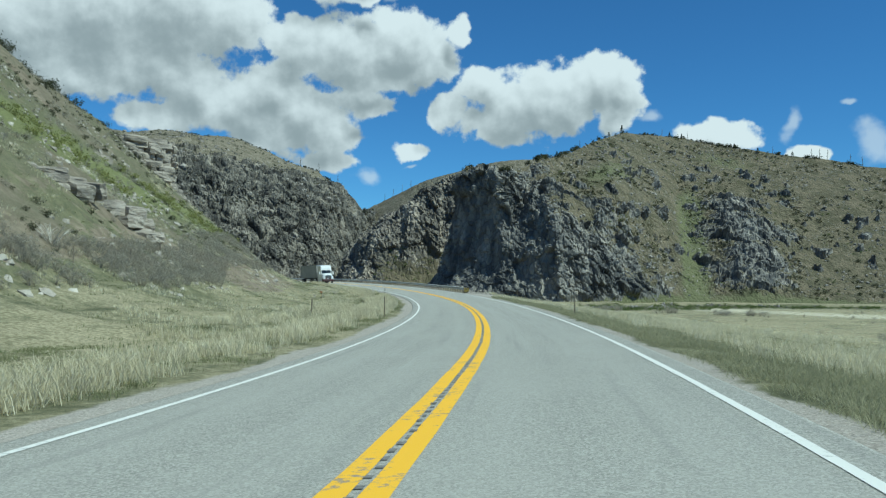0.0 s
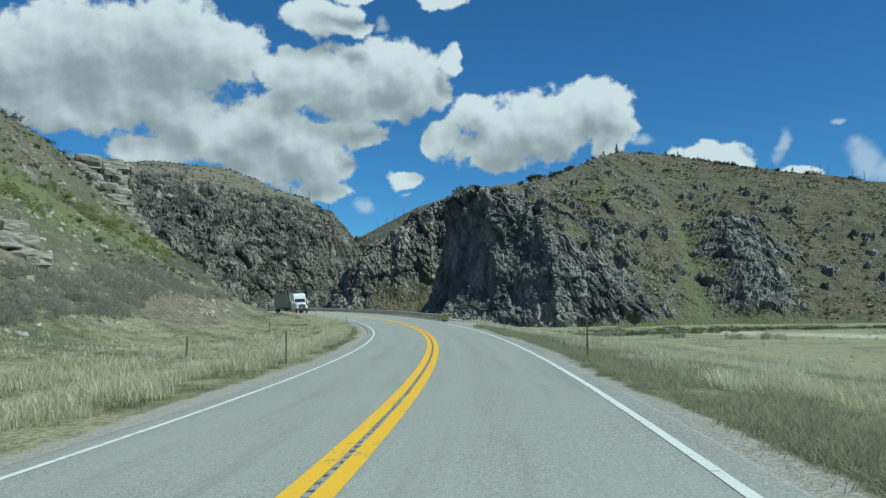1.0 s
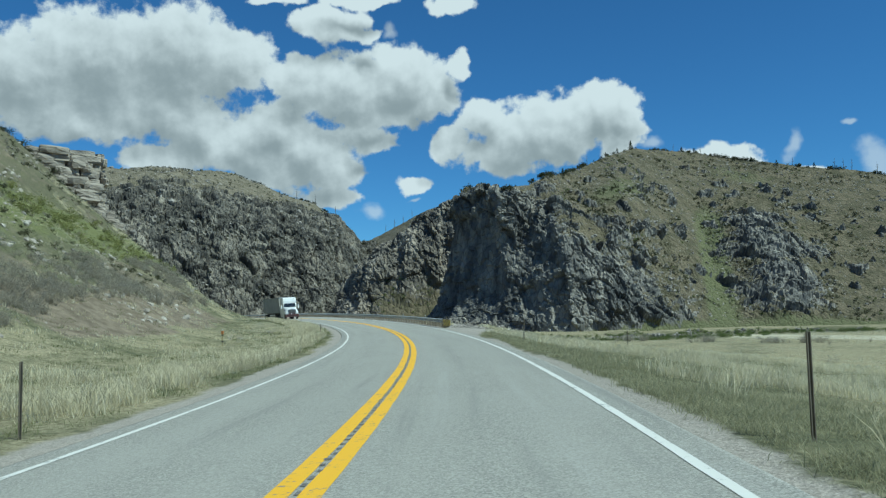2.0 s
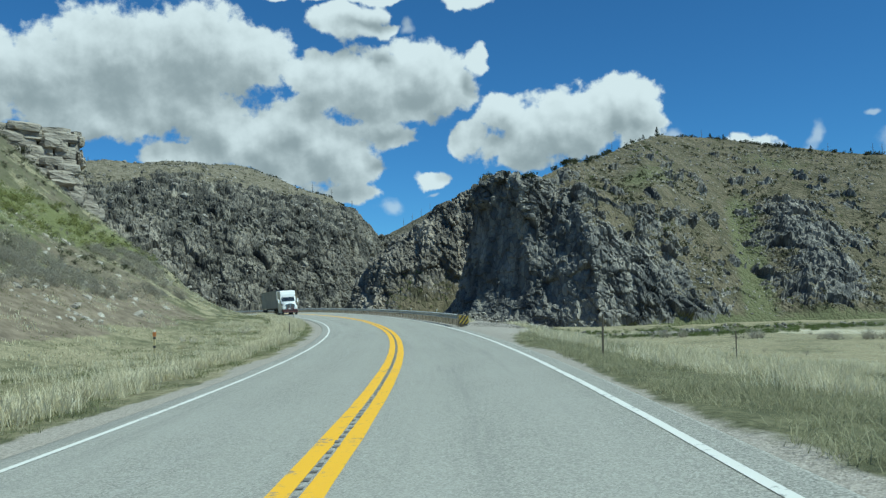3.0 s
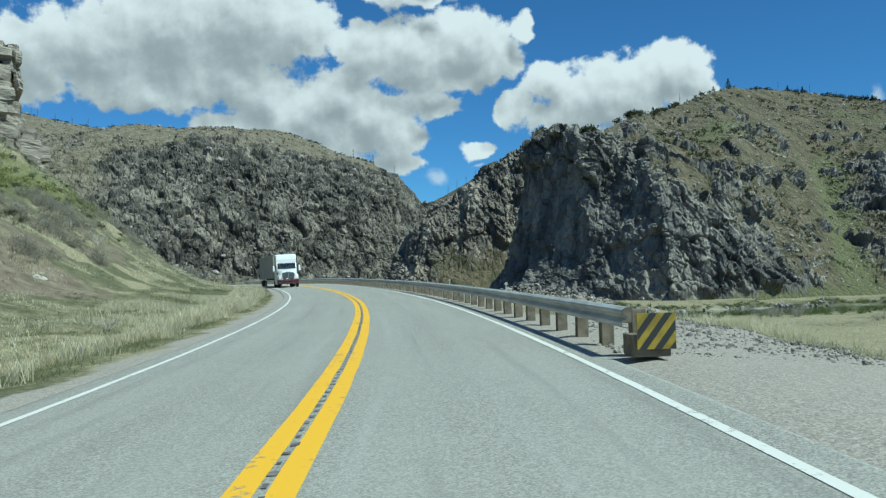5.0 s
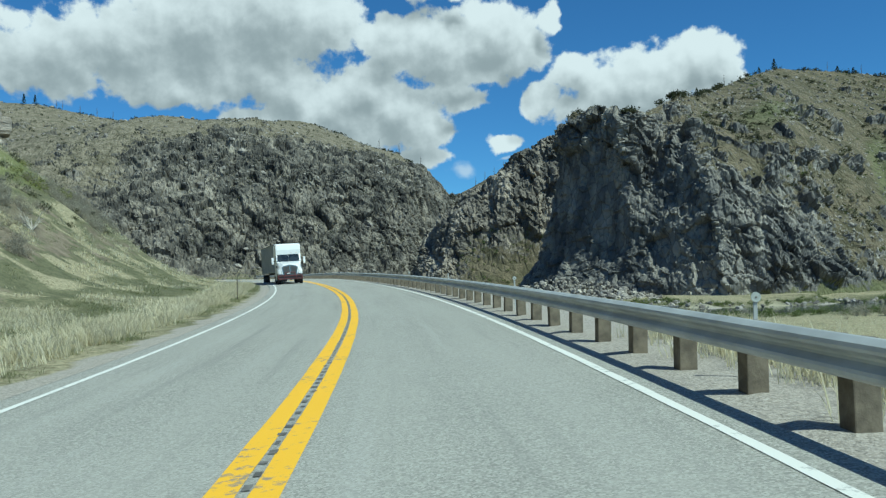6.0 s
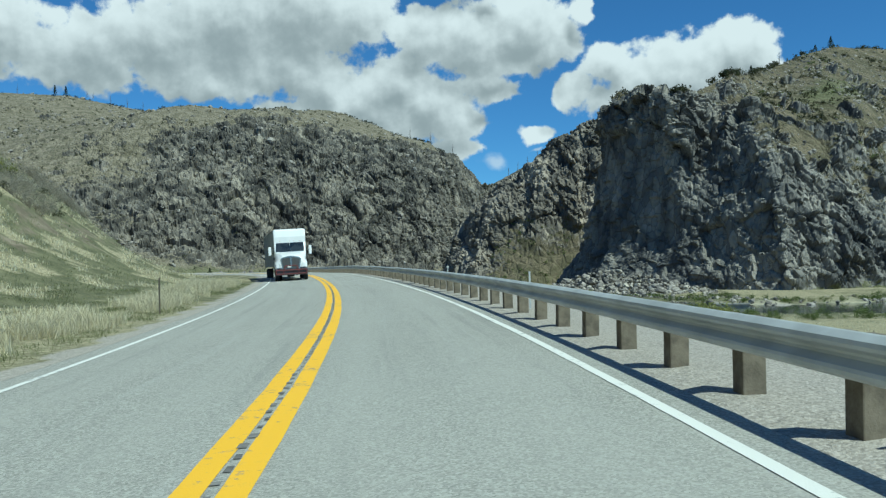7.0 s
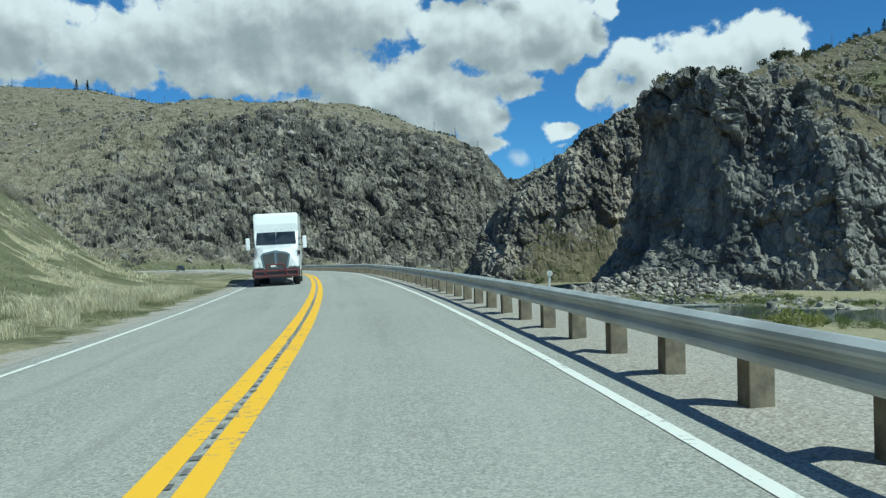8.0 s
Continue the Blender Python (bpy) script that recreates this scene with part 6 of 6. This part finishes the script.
    # windscreen, slanted, in two panes
    for x0, x1 in ((-1.06, -0.012), (0.012, 1.06)):
        bm = bmesh.new()
        vs = [bm.verts.new(p) for p in ((x0, 2.06, 2.24), (x1, 2.05, 2.24), (x1 * 0.97, 2.53, 2.90), (x0 * 0.97, 2.53, 2.90))]
        f = bm.faces.new(vs)
        r = bmesh.ops.extrude_face_region(bm, geom=[f])
        bmesh.ops.translate(bm, vec=(0, 0.04, -0.02), verts=[v for v in r["geom"] if isinstance(v, bmesh.types.BMVert)])
        bmesh.ops.recalc_face_normals(bm, faces=bm.faces)
        part("windscreen", bm, M_GLASS, root, "dark windscreen pane")
    for sx in (-1, 1):
        bm = bmesh.new()
        box(bm, sx * 1.215 - 0.02, sx * 1.215 + 0.02, 2.75, 3.45, 2.15, 2.85, 0.01)
        part("side_window", bm, M_GLASS, root, "dark side window")
        bm = bmesh.new()
        box(bm, sx * 1.52 - 0.11, sx * 1.52 + 0.11, 2.15, 2.30, 1.95, 2.62, 0.05)
        mirror = part("mirror", bm, M_TRUCK_WHITE, root)
        bm = bmesh.new()
        tube(bm, (sx * 1.18, 2.45, 2.15), (sx * 1.50, 2.25, 2.12), 0.025, 0.025, 8)
        tube(bm, (sx * 1.18, 2.45, 2.50), (sx * 1.50, 2.25, 2.50), 0.025, 0.025, 8)
        part("mirror_arm", bm, M_BLACK, mirror)
        bm = bmesh.new()
        tube(bm, (sx * 0.98, 0.9, 1.35), (sx * 1.2, 0.75, 1.62), 0.02, 0.02, 6)
        box(bm, sx * 1.2 - 0.08, sx * 1.2 + 0.08, 0.68, 0.78, 1.58, 1.80, 0.03)
        part("hood_mirror", bm, M_BLACK, root)
        bm = bmesh.new()
        box(bm, sx * 1.1 - 0.1, sx * 1.1 + 0.1, 2.3, 5.9, 0.38, 0.9, 0.05)
        part("side_skirt", bm, M_TRUCK_WHITE, root)
    for x in (-0.8, -0.3, 0, 0.3, 0.8):
        bm = bmesh.new()
        box(bm, x - 0.07, x + 0.07, 2.56, 2.64, 3.00, 3.06, 0.015)
        part("clearance_lamp", bm, M_AMBER, root)
    bm = bmesh.new()
    for i, w in enumerate((0.05, 0.05, 0.05, 0.06)):
        box(bm, -0.17 + i * 0.10, -0.17 + i * 0.10 + w, 2.655, 2.70, 3.28, 3.36)
    part("fleet_print", bm, M_PRINT, root, "small red printed bars")
    bm = bmesh.new()
    box(bm, -0.45, 0.45, 0.6, 8.6, 0.62, 0.95, 0.03)
    part("chassis", bm, M_BLACK, root)
    for sx in (-1, 1):
        wheel(sx * 1.05, 1.08, 0.51, 0.30, root)
        for y in (6.2, 7.5):
            wheel(sx * 0.98, y, 0.51, 0.52, root)
    return tagged(root, "white semi truck with chrome grille and maroon bumper", "truck")


def build_trailer(m):
    root = empty("cargo_trailer")
    root.matrix_world = m
    bm = bmesh.new()
    box(bm, -1.29, 1.29, 6.9, 20.8, 1.18, 4.08, 0.04)
    body = part("body", bm, M_TRAILER, root)
    bm = bmesh.new()
    box(bm, -0.012, 0.012, 0, 0.05, 1.25, 4.0)
    first = part("side_rib", bm, M_TRAILER, body)
    first.matrix_basis = pose(-1.30, 7.1, 0)
    for i in range(1, 48):
        rib = new("side_rib", first.data)
        rib.parent = body
        rib.matrix_basis = pose(-1.30 if i < 24 else 1.30, 7.1 + (i % 24) * 0.585, 0)
    bm = bmesh.new()
    box(bm, -1.31, 1.31, 6.86, 20.84, 4.02, 4.12, 0.02)
    part("top_rail", bm, M_TRUCK_GREY, body)
    bm = bmesh.new()
    box(bm, -0.5, 0.5, 7.2, 20.6, 0.95, 1.18, 0.02)
    part("frame", bm, M_BLACK, root)
    for sx in (-1, 1):
        for y in (18.2, 19.5):
            wheel(sx * 0.98, y, 0.51, 0.52, root)
        bm = bmesh.new()
        box(bm, sx * 0.7 - 0.06, sx * 0.7 + 0.06, 9.3, 9.45, 0.3, 1.0, 0.01)
        part("landing_leg", bm, M_BLACK, root)
    return tagged(root, "tall grey box trailer coupled behind the truck", "trailer")


TRUCK_Y = 179.0
tq = road_point(TRUCK_Y, -1.85)
tm = pose(tq[0], tq[1], tq[2], 0, -math.degrees(math.atan(float(bank(TRUCK_Y)))), math.degrees(math.atan(-float(tilt_of(TRUCK_Y)))))
build_truck(tm)
# the trailer swings about the coupling, along the bend behind the truck
build_trailer(tm @ pose(0, 6.9, 0) @ pose(0, 0, 0, 0, 0, 4.5) @ pose(0, -6.9, 0))


def build_car():
    y = 352.0
    q = road_point(y, -2.0)
    root = empty("parked_car")
    root.matrix_world = pose(q[0], q[1], q[2], 0, 0, math.degrees(math.atan(-float(tilt_of(y)))))
    paint = plain("dark_car_paint", (0.03, 0.033, 0.04), 0.25, spec=0.6)
    bm = bmesh.new()
    loft(bm, [ring(0.0, 1.6, 0.35, 0.75, 0.12), ring(0.25, 1.8, 0.28, 0.92, 0.12), ring(1.3, 1.84, 0.28, 1.02, 0.12), ring(4.2, 1.84, 0.28, 1.02, 0.12), ring(4.6, 1.7, 0.35, 0.95, 0.12)])
    part("body", bm, paint, root)
    bm = bmesh.new()
    loft(bm, [ring(1.2, 1.66, 0.95, 1.10, 0.06), ring(1.9, 1.62, 0.95, 1.58, 0.12, 1.4), ring(3.9, 1.62, 0.95, 1.62, 0.12, 1.4), ring(4.45, 1.62, 0.95, 1.10, 0.06)])
    part("cabin", bm, M_GLASS, root)
    for x in (-0.8, 0.8):
        for yy in (0.85, 3.7):
            wheel(x, yy, 0.33, 0.22, root)
    tagged(root, "small dark car far along the road", "car")


build_car()
